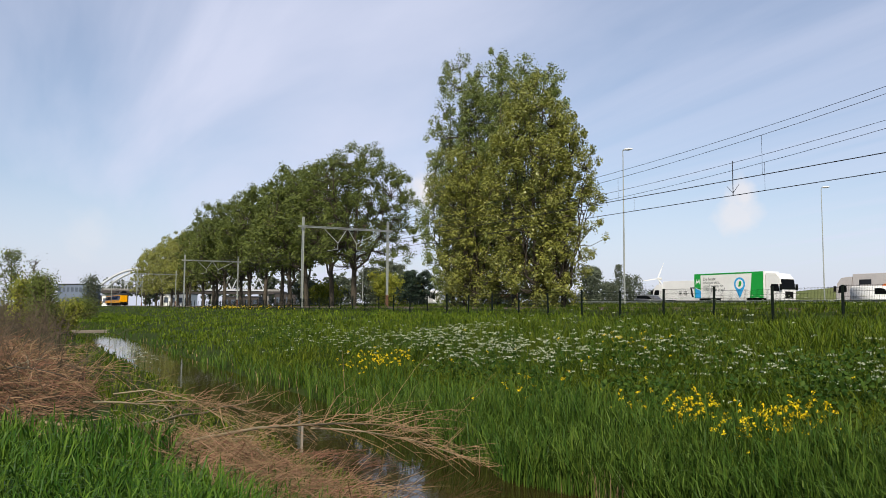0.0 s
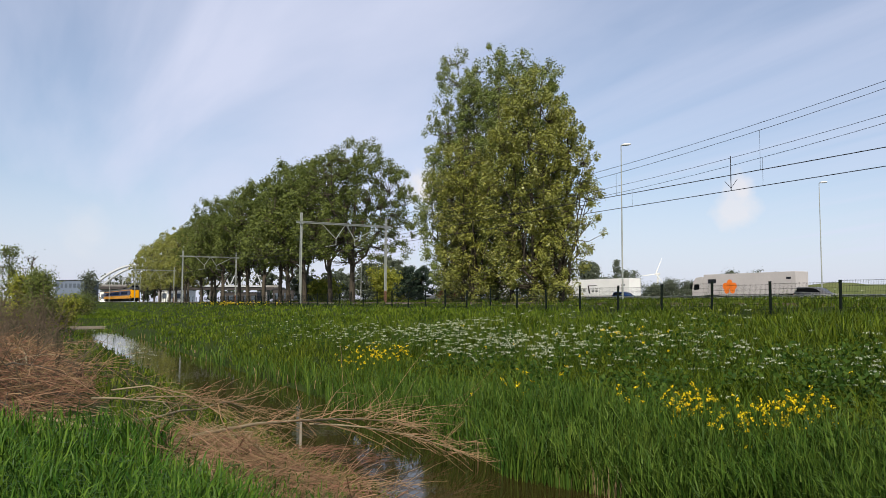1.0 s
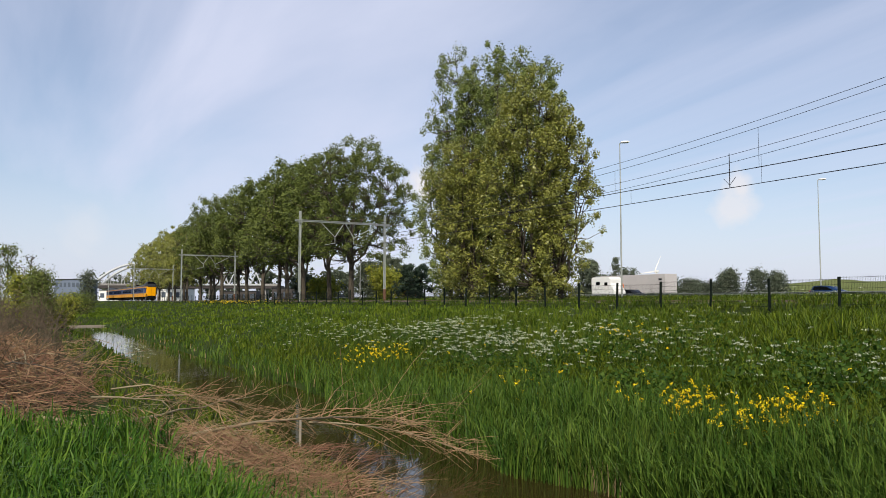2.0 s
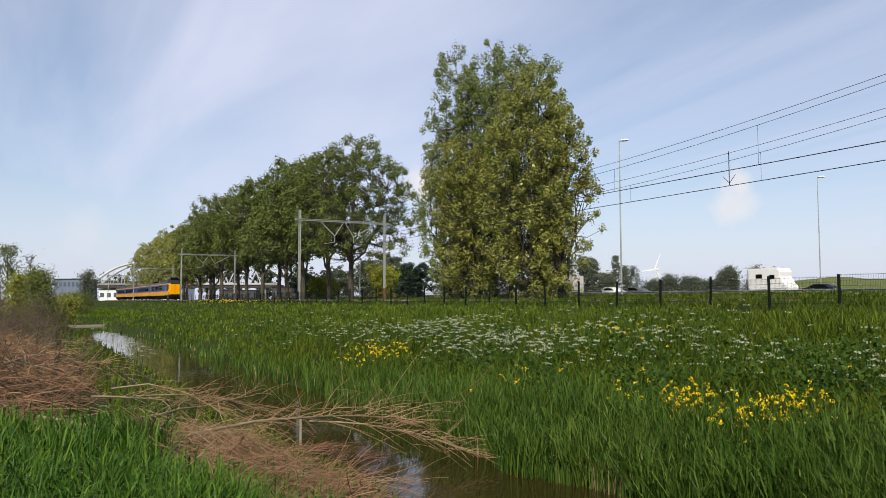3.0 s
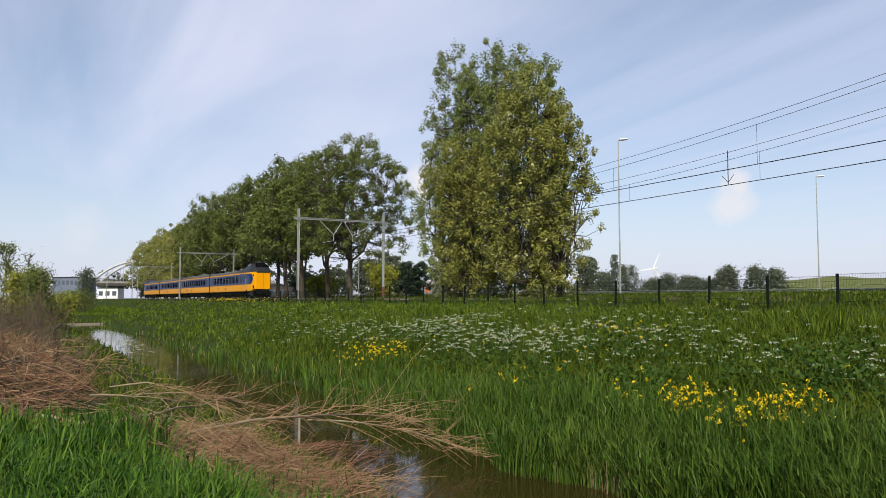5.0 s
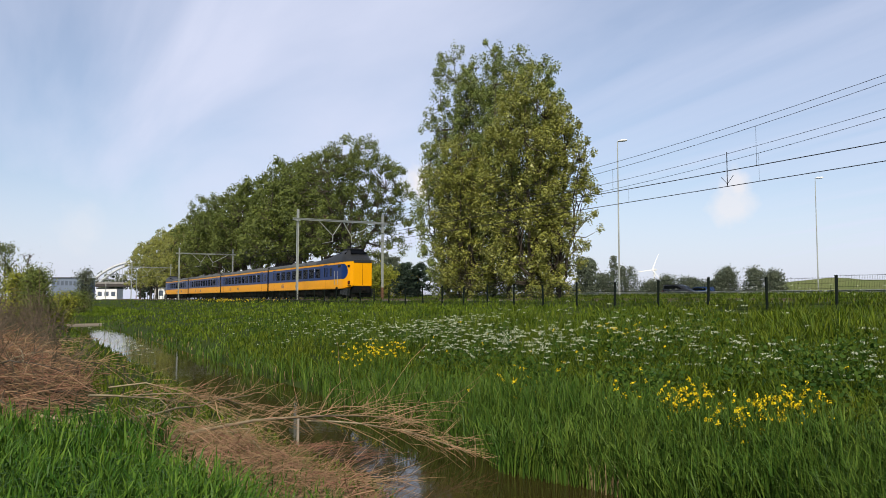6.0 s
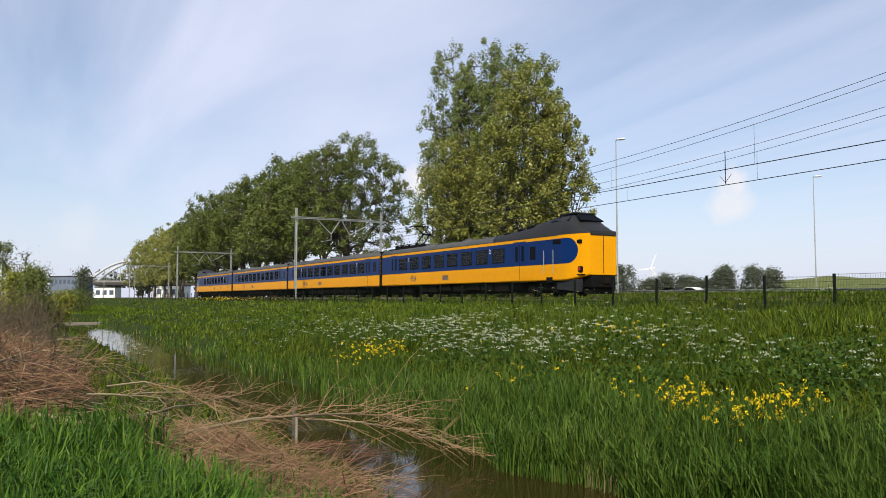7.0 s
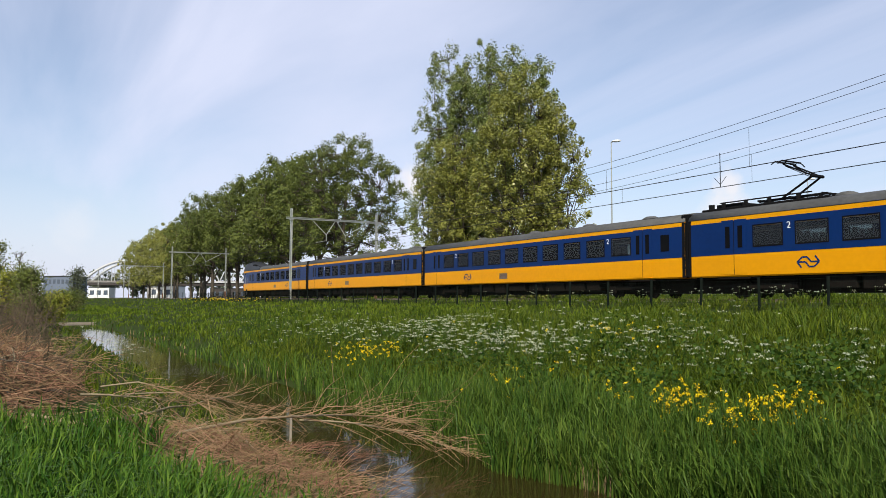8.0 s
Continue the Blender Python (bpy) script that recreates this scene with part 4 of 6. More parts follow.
# ---------------------------------------------------------------- trees
def tree(name, label, height, radius, clear, n_limb, n_leaf, leaf, mat, seed, rise=0.9, trunk=0.3, top_heavy=0.5, base_full=0.6, clump=0.55, lean=0.0):
    """A tapered trunk with limbs, side twigs and clumps of small leaves round the twigs."""
    rng = np.random.default_rng(seed)
    t = empty(name, label, "tree")
    lines, tips = [], []
    zs = np.linspace(0, height * 0.97, 9)
    wob = np.cumsum(rng.normal(0, 0.012 * height, (9, 2)), axis=0) * np.linspace(0, 1, 9)[:, None]
    path = np.column_stack([wob[:, 0] + lean * zs, wob[:, 1], zs])
    path[0, 2] = -0.3
    lines.append((path, trunk, 0.03))
    for i in range(n_limb):
        u = (i + rng.uniform(0, 1)) / n_limb
        z0 = clear + (height * 0.93 - clear) * u
        foot = np.array([np.interp(z0, zs, path[:, 0]), np.interp(z0, zs, path[:, 1]), z0])
        # crown outline: fullest at top_heavy of the crown's height
        env = (base_full + (1 - base_full) * u / top_heavy) if u < top_heavy else math.sqrt(max(0.03, 1 - ((u - top_heavy) / (1.02 - top_heavy)) ** 2))
        ln = radius * env * rng.uniform(0.7, 1.08)
        a = i * 2.4 + rng.uniform(-0.5, 0.5)
        k = 6
        s = np.linspace(0, 1, k)
        out = np.array([math.cos(a), math.sin(a), 0])
        pts = foot + out * (ln * s)[:, None] + np.array([0, 0, 1.0]) * (ln * rise * rng.uniform(0.6, 1.2) * s ** 1.4)[:, None] + rng.normal(0, 0.05 * ln, (k, 3)) * s[:, None]
        r0 = trunk * (1 - 0.75 * u) * 0.42
        lines.append((pts, r0, 0.02))
        for j in range(5):
            q = rng.uniform(0.3, 1.0)
            p0 = np.array([np.interp(q, s, pts[:, c]) for c in range(3)])
            d = rng.normal(0, 1, 3); d[2] = d[2] * 0.6 + rise * 0.5; d /= np.linalg.norm(d)
            tl = ln * rng.uniform(0.2, 0.42) + 0.3
            tw = p0 + d * (tl * np.linspace(0, 1, 3))[:, None]
            lines.append((tw, 0.025, 0.008))
            for w in np.linspace(0.25, 1.0, 4):
                tips.append(p0 + d * tl * w)
    v, f = tubes(lines, 6)
    part("trunk", np_mesh("trunk", v, f, M["bark"], True), None, t)
    tips = np.array(tips)
    tips = np.concatenate([tips, path[-3:]])
    idx = rng.integers(0, len(tips), n_leaf)
    off = rng.normal(0, clump, (n_leaf, 3)) * np.array([1, 1, 0.85])
    c = tips[idx] + off
    c[:, 2] = np.maximum(c[:, 2], 0.15)
    v, f = leaves(c, np.full(n_leaf, leaf), rng, off + np.array([0, 0, 0.4 * clump]))
    part("crown", np_mesh("crown", v, f, mat), None, t)
    return t


def put(ob, x, y, z=None, turn=0.0, s=1.0):
    ob.matrix_basis = pose(x, y, float(ground_z(x, y)) if z is None else z, 0, 0, turn)
    ob.scale = (s, s, s)
    return ob


def crown_tree(name, label, height, radius, clear, n_clump, per, leaf, mat, seed, mains=5, trunk=0.4, fork=0.2, widest=0.45, base=0.5,
               size=0.8, tall=1.0, lobe=0.2, spike=0.0):
    """A trunk that forks into rising limbs; twigs from them carry clumps of leaves that fill an uneven crown.
    widest: where in the crown's height it is broadest; base: its share of breadth at the bottom; spike: more height for some tips."""
    rng = np.random.default_rng(seed)
    t = empty(name, label, "tree")
    ph = rng.uniform(0, 6.28, 3)

    def env(u, a):
        e = np.where(u < widest, base + (1 - base) * np.sin(np.clip(u / widest, 0, 1) * math.pi / 2), np.sqrt(np.clip(1 - ((u - widest) / (1.03 - widest)) ** 2, 0.02, 1)))
        return radius * e * (1 + lobe * np.sin(3 * a + 6 * u + ph[0]) + 0.6 * lobe * np.sin(5 * a - 11 * u + ph[1]))

    lines, nodes = [], []
    zs = np.linspace(0, height * 0.95, 12)
    wob = np.cumsum(rng.normal(0, 0.010 * height, (12, 2)), axis=0) * np.linspace(0, 1, 12)[:, None]
    path = np.column_stack([wob, zs])
    path[0, 2] = -0.3
    lines.append((path, trunk, 0.03))
    nodes.append(path[zs > clear * 0.7])
    for i in range(mains):
        z0 = height * fork * (1 + 1.3 * i / mains) + rng.uniform(0, 0.05) * height
        foot = np.array([np.interp(z0, zs, path[:, 0]), np.interp(z0, zs, path[:, 1]), z0])
        a = i * 2.4 + rng.uniform(-0.4, 0.4)
        u = rng.uniform(0.45, 0.85)
        end_z = clear + (height - clear) * u
        rr = float(env(np.array(u), a)) * rng.uniform(0.6, 0.9)
        s = np.linspace(0, 1, 8)
        out = np.array([math.cos(a), math.sin(a)])
        pts = np.column_stack([foot[0] + out[0] * rr * s ** 0.8, foot[1] + out[1] * rr * s ** 0.8, foot[2] + (end_z - foot[2]) * s ** 1.25])
        pts[1:-1] += rng.normal(0, 0.02 * height, (6, 3)) * np.array([1, 1, 0.3])
        lines.append((pts, trunk * rng.uniform(0.38, 0.55), 0.025))
        nodes.append(pts[2:])
    nodes = np.concatenate(nodes)
    # clump centres through the crown, most of them near its skin
    u = rng.random(n_clump * 4)
    a = rng.uniform(0, 2 * math.pi, n_clump * 4)
    e = env(u, a)
    keep = np.nonzero(rng.random(n_clump * 4) < np.clip((e / radius) ** 1.5, 0, 1))[0][:n_clump]
    u, a, e = u[keep], a[keep], e[keep]
    q = e * rng.random(len(u)) ** 0.38
    ax = np.column_stack([np.interp(clear + (height - clear) * u, zs, path[:, c]) for c in range(2)])
    cz = clear + (height - clear) * u + spike * rng.random(len(u)) ** 4 * (q / radius)
    cl = np.column_stack([ax[:, 0] + q * np.cos(a), ax[:, 1] + q * np.sin(a), cz])
    cl = np.concatenate([cl, path[-2:]])
    C, N = [], []
    for p in cl:
        d = np.linalg.norm(nodes - p, axis=1) + 1.5 * np.maximum(0, nodes[:, 2] - p[2] + 0.3)
        f = nodes[int(np.argmin(d))]
        mid = (f + p) / 2 + np.array([0, 0, -0.12 * np.linalg.norm(p - f)]) + rng.normal(0, 0.12, 3)
        lines.append((np.array([f, mid, p]), 0.045, 0.012))
        sz = size * rng.uniform(0.55, 1.25)
        k = int(per * rng.uniform(0.5, 1.4))
        o = rng.normal(0, 1, (k, 3))
        o *= (0.62 * sz * rng.random(k) ** 0.4 / np.linalg.norm(o, axis=1))[:, None]
        o = o * np.array([1, 1, tall]) + rng.normal(0, 0.06 * sz, (k, 3))
        C.append(p + o)
        N.append(o + np.array([0, 0, 0.30 * sz]))
    v, f = tubes(lines, 5)
    part("trunk", np_mesh("trunk", v, f, M["bark"], True), None, t)
    c, nn = np.concatenate(C), np.concatenate(N)
    c[:, 2] = np.maximum(c[:, 2], 0.15)
    v, f = leaves(c, np.full(len(c), leaf), rng, nn)
    part("crown", np_mesh("crown", v, f, mat), None, t)
    return t


# clump of tall poplars beside the track
CLUMP = [  # x, y, height, radius, seed, clumps of leaves, breadth at the foot
    (-70.8, 41.0, 27.5, 3.8, 1, 400, 0.40), (-62.4, 41.6, 25.4, 3.1, 2, 330, 0.7), (-58.4, 42.4, 23.2, 2.9, 3, 290, 0.7),
    (-56.4, 40.0, 20.9, 4.1, 4, 400, 0.62), (-71.6, 40.0, 19.5, 3.4, 5, 290, 0.38), (-54.4, 41.5, 17.4, 2.9, 6, 250, 0.45),
    (-65.0, 38.9, 16.5, 4.3, 7, 330, 0.8), (-66.6, 42.6, 26.8, 2.6, 8, 270, 0.7), (-71.8, 42.5, 26.4, 2.8, 9, 290, 0.4)]
# trees 4, 6 and 7 carry sunlight in their yellower leaf colour
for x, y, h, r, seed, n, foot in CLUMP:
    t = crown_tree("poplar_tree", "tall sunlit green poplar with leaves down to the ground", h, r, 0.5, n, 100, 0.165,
                   M["leaf_sunlit"] if seed in (4, 6, 7) else M["leaf_poplar"], seed,
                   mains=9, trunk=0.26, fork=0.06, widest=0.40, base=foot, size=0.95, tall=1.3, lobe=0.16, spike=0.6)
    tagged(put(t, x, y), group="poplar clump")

# long row of poplars along the far side of the track
first = crown_tree("row_poplar", "broad green poplar with bare forked trunk", 23.2, 9.0, 6.6, 460, 92, 0.22, M["leaf_row"], 21,
                   mains=8, trunk=0.46, fork=0.17, widest=0.36, base=0.72, size=1.35, tall=0.95, lobe=0.12, spike=0.8)
put(first, -102.4, 41.0, turn=20)
KIND = [crown_tree("row_poplar", "dark green poplar with forked trunk standing in a long row", 22.6, 6.6, 6.8, 270, 66, 0.29, M["leaf_row"], 30 + k,
                   mains=6, trunk=0.42, fork=0.16, widest=0.38, base=0.68, size=1.45, lobe=0.14, spike=0.8) for k in range(3)]
# lighter leaf colour paints in the sun on the end of the row
SUNLIT_ROW = [crown_tree("row_poplar", "poplar at the row's end with sunlight in its yellow-green leaf colour", 21.6, 6.0, 5.0, 220, 56, 0.33, M["leaf_sunlit"], 35 + k,
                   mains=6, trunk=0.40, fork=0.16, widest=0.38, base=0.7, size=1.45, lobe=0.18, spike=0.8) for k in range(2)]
ROW_X = [-111.5, -122.0, -131.0, -139.0, -150.0, -160.5, -171.0, -181.0, -191.0, -202.0, -213.0, -225.0, -238.0, -252.0, -267.0, -283.0, -300.0, -318.0]
rng0 = random.Random(7)
used = set()
for i, x in enumerate(ROW_X):
    src = KIND[i % 3] if i < 11 else SUNLIT_ROW[i % 2]
    y = 41.5 + rng0.uniform(-1.2, 1.2)
    z = float(ground_z(x, y))
    s = rng0.uniform(0.98, 1.12)
    m = pose(x, y, z, 0, 0, rng0.uniform(0, 360))
    ob = copy_thing(src, m) if src.name in used else src
    used.add(src.name)
    ob.matrix_basis = m
    ob.scale = (s, s, s)
    tagged(ob, group="poplar row")
tagged(first, group="poplar row")


# ---------------------------------------------------------------- grass and reeds
def scatter(n, y0, y1, seed, r0=6.0, r1=120.0, spread=37.0):
    """Places over the bank, denser near the path's foot."""
    rng = np.random.default_rng(seed)
    a = np.radians(90 + 61.3 + rng.uniform(-spread, spread, n))
    r = 1.0 / rng.uniform(1 / r1, 1 / r0, n)
    x, y = r * np.cos(a), r * np.sin(a)
    ok = (y > y0) & (y < y1)
    return x[ok], y[ok], r[ok], rng


def lumps(x, y, s=0.5):
    """A smooth patchy pattern from 0 to 1."""
    return 0.5 + 0.25 * (np.sin(x * s + 1.7 * np.sin(y * s * 0.8)) + np.sin(y * s * 1.3 + 2.1 * np.sin(x * s * 0.6 + 1)))


def make_grass():
    x, y, r, rng = scatter(36000, 7.3, 25.6, 11, r1=230.0)
    tuft_h = (0.30 + 0.42 * rng.random(len(x)) ** 1.3) * (0.65 + 0.75 * lumps(x, y, 0.9)) * np.interp(y, [15, 19, 22.0, 23.5], [1.0, 0.8, 0.55, 0.75]) * np.interp(r, [14, 30, 55, 120], [1.0, 0.72, 0.52, 0.42])
    k = 13
    x, y, r, tuft_h = (np.repeat(q, k) for q in (x, y, r, tuft_h))
    n = len(x)
    way, dist = rng.uniform(0, 2 * math.pi, n), np.abs(rng.normal(0, 1, n)) * (0.06 + 0.0035 * r)
    x, y = x + dist * np.cos(way), y + dist * np.sin(way)
    h = tuft_h * rng.uniform(0.55, 1.15, n)
    w = np.maximum(0.012, r * 0.00085) * rng.uniform(0.6, 1.5, n)
    v, f = blades(x, y, ground_z(x, y) - 0.03, h, w, rng.uniform(0.15, 0.85, n), rng, way=way)
    tagged(new("meadow_grass", np_mesh("meadow_grass", v, f, M["grass"])), "long green meadow grass on the bank", "grass", kind="stuff")
    # reeds along the far water line
    x, y, r, rng = scatter(170000, 6.0, 8.8, 12, r0=7.0, r1=95)
    edge = 6.55 + 0.30 * np.clip((-13 - x) / 6, 0, 1) + 0.22 * np.sin(x * 0.8) + 0.16 * np.sin(x * 2.3 + 1)
    ok = (y > edge) & (rng.random(len(x)) < np.clip((8.8 - 0.9 * np.clip((-12 - x) / 10, 0, 1) - y) / 0.9, 0, 1))
    x, y, r = x[ok], y[ok], r[ok]
    n = len(x)
    z = np.maximum(ground_z(x, y), WATER - 0.15)
    h = rng.uniform(0.65, 1.08, n) * (0.85 + 0.25 * lumps(x, y, 1.1)) * np.interp(r, [14, 28, 45, 95], [1.0, 0.72, 0.54, 0.45])
    w = np.maximum(0.017, r * 0.0008) * rng.uniform(0.6, 1.4, n)
    v, f = blades(x, y, z, h, w, rng.uniform(0.05, 0.6, n), rng)
    tagged(new("reeds", np_mesh("reeds", v, f, M["reed"])), "fresh green reeds standing in the ditch edge", "reeds", kind="stuff")
    x, y, r, rng = scatter(26000, 6.3, 7.6, 13, r0=7.0, r1=95)
    ok = y > 6.66 + 0.38 * np.clip((-13 - x) / 6, 0, 1) + 0.22 * np.sin(x * 0.8)
    x, y, r = x[ok], y[ok], r[ok]
    n = len(x)
    v, f = blades(x, y, np.full(n, WATER - 0.1), rng.uniform(0.3, 0.6, n), np.maximum(0.010, r * 0.001), rng.uniform(0.02, 0.3, n), rng)
    tagged(new("dry_reed_stems", np_mesh("dry_reed_stems", v, f, M["dry_reed"])), "dry pale old reed stems at the water line", "reeds", kind="stuff")
    # short grass further along the bank, its sunlight put into the colour
    x, y, r, rng = scatter(90000, 8.2, 22.5, 20, r0=20, r1=230)
    ok = rng.random(len(x)) < np.clip((-x - 18) / 22, 0, 1) * (0.45 + 0.7 * lumps(x, y, 0.3))
    x, y, r = x[ok], y[ok], r[ok]
    n = len(x)
    v, f = blades(x, y, ground_z(x, y) - 0.02, rng.uniform(0.16, 0.38, n), r * 0.0009 * rng.uniform(0.6, 1.4, n), rng.uniform(0.1, 0.9, n), rng)
    tagged(new("sunlit_grass", np_mesh("sunlit_grass", v, f, M["short_grass"])), "bright yellow-green grass on the bank along the track", "grass", kind="stuff")
    # long grass on the near bank
    x, y, r, rng = scatter(9000, -6.0, 2.0, 14, r0=3.5, r1=60, spread=42)
    ok = y < 1.25 + 0.25 * np.sin(x * 1.9) - 1.9 * np.clip((-9.6 - x) / 1.2, 0, 1)
    x, y, r = (np.repeat(q[ok], 11) for q in (x, y, r))
    n = len(x)
    way, dist = rng.uniform(0, 2 * math.pi, n), np.abs(rng.normal(0, 0.07, n))
    x, y = x + dist * np.cos(way), y + dist * np.sin(way)
    v, f = blades(x, y, ground_z(x, y) - 0.02, rng.uniform(0.26, 0.60, n), np.maximum(0.012, r * 0.0013) * rng.uniform(0.6, 1.6, n), rng.uniform(0.08, 0.75, n), rng, way=way)
    tagged(new("bank_grass", np_mesh("bank_grass", v, f, M["grass_near"])), "lush green grass on the near bank", "grass", kind="stuff")
    # weeds between the brushwood and the water
    x, y, r, rng = scatter(60000, 1.2, 4.15, 19, r0=9.5, r1=110, spread=42)
    ok = rng.random(len(x)) < np.clip(0.15 + 0.75 * lumps(x, y, 1.6) + (x < -22) * 0.5, 0, 1)
    x, y, r = x[ok], y[ok], r[ok]
    n = len(x)
    v, f = blades(x, y, ground_z(x, y) - 0.02, rng.uniform(0.12, 0.36, n), np.maximum(0.011, r * 0.0012) * rng.uniform(0.6, 1.5, n), rng.uniform(0.1, 0.9, n), rng)
    tagged(new("bank_weeds", np_mesh("bank_weeds", v, f, M["grass"])), "olive green weeds on the muddy ditch edge", "grass", kind="stuff")
    x, y, r, rng = scatter(90000, -8.0, 12.0, 17, r0=70, r1=300, spread=40)
    ok = x < -82
    x, y, r = x[ok], y[ok], r[ok]
    n = len(x)
    v, f = blades(x, y, ground_z(x, y) - 0.02, rng.uniform(0.15, 0.4, n), r * 0.0010, rng.uniform(0.1, 0.9, n), rng)
    tagged(new("ditch_end_grass", np_mesh("ditch_end_grass", v, f, M["short_grass"])), "bright grass on the bank across the ditch end", "grass", kind="stuff")
    rng = np.random.default_rng(18)
    for name, label, mat, n, x0, x1, y0, y1, hh, ww in (("path_grass", "short green grass on the path along the ditch", "grass_near", 20000, -9.0, 9.0, -6.0, 3.4, 0.26, 0.012),
                                                     ("side_meadow_grass", "long green grass further along the bank", "grass", 24000, -5.5, 30.0, 7.4, 25.4, 0.45, 0.03)):
        x, y = rng.uniform(x0, x1, n), rng.uniform(y0, y1, n)
        ok = np.hypot(x, y) > 0.5
        x, y = x[ok], y[ok]
        n = len(x)
        v, f = blades(x, y, ground_z(x, y) - 0.02, hh * rng.uniform(0.6, 1.3, n), np.full(n, ww), rng.uniform(0.1, 0.8, n), rng)
        tagged(new(name, np_mesh(name, v, f, M[mat])), label, "grass", kind="stuff")
    # verge grass behind the track
    x, y, r, rng = scatter(90000, 36.0, 71.5, 15, r0=38, r1=200, spread=36)
    n = len(x)
    v, f = blades(x, y, ground_z(x, y) - 0.02, rng.uniform(0.3, 0.7, n) * np.interp(y, [55, 66, 71], [1, 1.2, 1.25]), r * 0.0013, rng.uniform(0.1, 0.7, n), rng)
    tagged(new("verge_grass", np_mesh("verge_grass", v, f, M["grass"])), "rough green grass between track and motorway", "grass", kind="stuff")


make_grass()


# ---------------------------------------------------------------- brushwood
def arc(p0, p1, lift, rng, k=8, wob=0.03):
    """A curved line from p0 to p1 that rises by lift in the middle."""
    p0, p1 = np.array(p0, float), np.array(p1, float)
    s = np.linspace(0, 1, k)
    L = np.linalg.norm(p1 - p0)
    side = rng.normal(0, wob * L, 3)
    pts = p0 + (p1 - p0) * s[:, None] + np.array([0, 0, lift]) * (4 * s * (1 - s))[:, None]
    return pts + side * np.sin(s * 3.0)[:, None] + rng.normal(0, 0.006 * L, (k, 3)) * (s * (1 - s) * 4)[:, None]


def heap(name, label, mat, n, seed, where, height, length, heading, spread, r, droop=0.12, rear=0.42):
    """Many thin twigs. where: corners x0, x1, y0, y1 of an oval on the ground; height: of the heap over its middle."""
    rng = np.random.default_rng(seed)
    x0, x1, y0, y1 = where
    lines = []
    for _ in range(n):
        a, q = rng.uniform(0, 2 * math.pi), math.sqrt(rng.random())
        x, y = (x0 + x1) / 2 + q * math.cos(a) * (x1 - x0) / 2, (y0 + y1) / 2 + q * math.sin(a) * (y1 - y0) / 2
        top = height * (1 - q * q) * (0.75 + 0.5 * float(lumps(x, y, 1.4)))
        z = max(float(ground_z(x, y)), WATER) + 0.03 + top * rng.random() ** 0.5
        h = radians(heading + rng.normal(0, spread))
        L = length * rng.uniform(0.35, 1.25)
        s = np.linspace(-0.5, 0.5, 6)
        turn = rng.normal(0, 0.7)
        el = rng.normal(0.0, rear)
        px, py = x + np.cos(h + turn * s) * L * s, y + np.sin(h + turn * s) * L * s
        pz = z + el * L * s - droop * L * (2 * s) ** 2 * 0.5
        low = np.maximum(ground_z(px, py), WATER) + 0.01
        lines.append((np.column_stack([px, py, np.maximum(pz, low)]), r * rng.uniform(0.5, 1.6), r * 0.35))
    v, f = tubes(lines, 3)
    return tagged(new(name, np_mesh(name, v, f, mat)), label, "brushwood", kind="stuff")


def cut_branch(label, p0, p1, lift, r, twigs, tl, seed, mat="branch", fan=0.6):
    """A pale cut branch with side twigs that fan out towards its tip."""
    rng = np.random.default_rng(seed)
    b = empty("cut_branch", label, "branch", group="cut branches")
    main = arc(p0, p1, lift, rng)
    v, f = tubes([(main, r, r * 0.25)], 6)
    part("bough", np_mesh("bough", v, f, M[mat], True), None, b)
    d = (main[-1] - main[0]); d /= np.linalg.norm(d)
    lines = []
    s = np.linspace(0, 1, len(main))
    for i in range(twigs):
        q = 0.25 + 0.75 * (i + rng.random()) / twigs
        foot = np.array([np.interp(q, s, main[:, c]) for c in range(3)])
        side = np.cross(d, [0, 0, 1.0]) * (1 if i % 2 else -1)
        way = d + side * rng.uniform(0.2, 1.0) * fan + np.array([0, 0, rng.normal(0.10, 0.22)])
        way /= np.linalg.norm(way)
        L = tl * rng.uniform(0.45, 1.2)
        tip = foot + way * L + np.array([0, 0, -0.18 * L])
        tip[2] = max(tip[2], WATER + 0.02)
        tw = arc(foot, tip, 0.07 * L, rng, 5)
        lines.append((tw, r * 0.35, 0.0025))
        for j in range(3):
            k = rng.integers(1, 4)
            e = tw[k] + (way + rng.normal(0, 0.45, 3)) * L * rng.uniform(0.25, 0.5)
            e[2] = max(e[2], WATER + 0.02)
            lines.append((arc(tw[k], e, 0.02, rng, 4), 0.004, 0.002))
    v, f = tubes(lines, 3)
    tagged(part("twig_tangle", np_mesh("twig_tangle", v, f, M["twig_tan"]), None, b), kind="stuff")
    return b


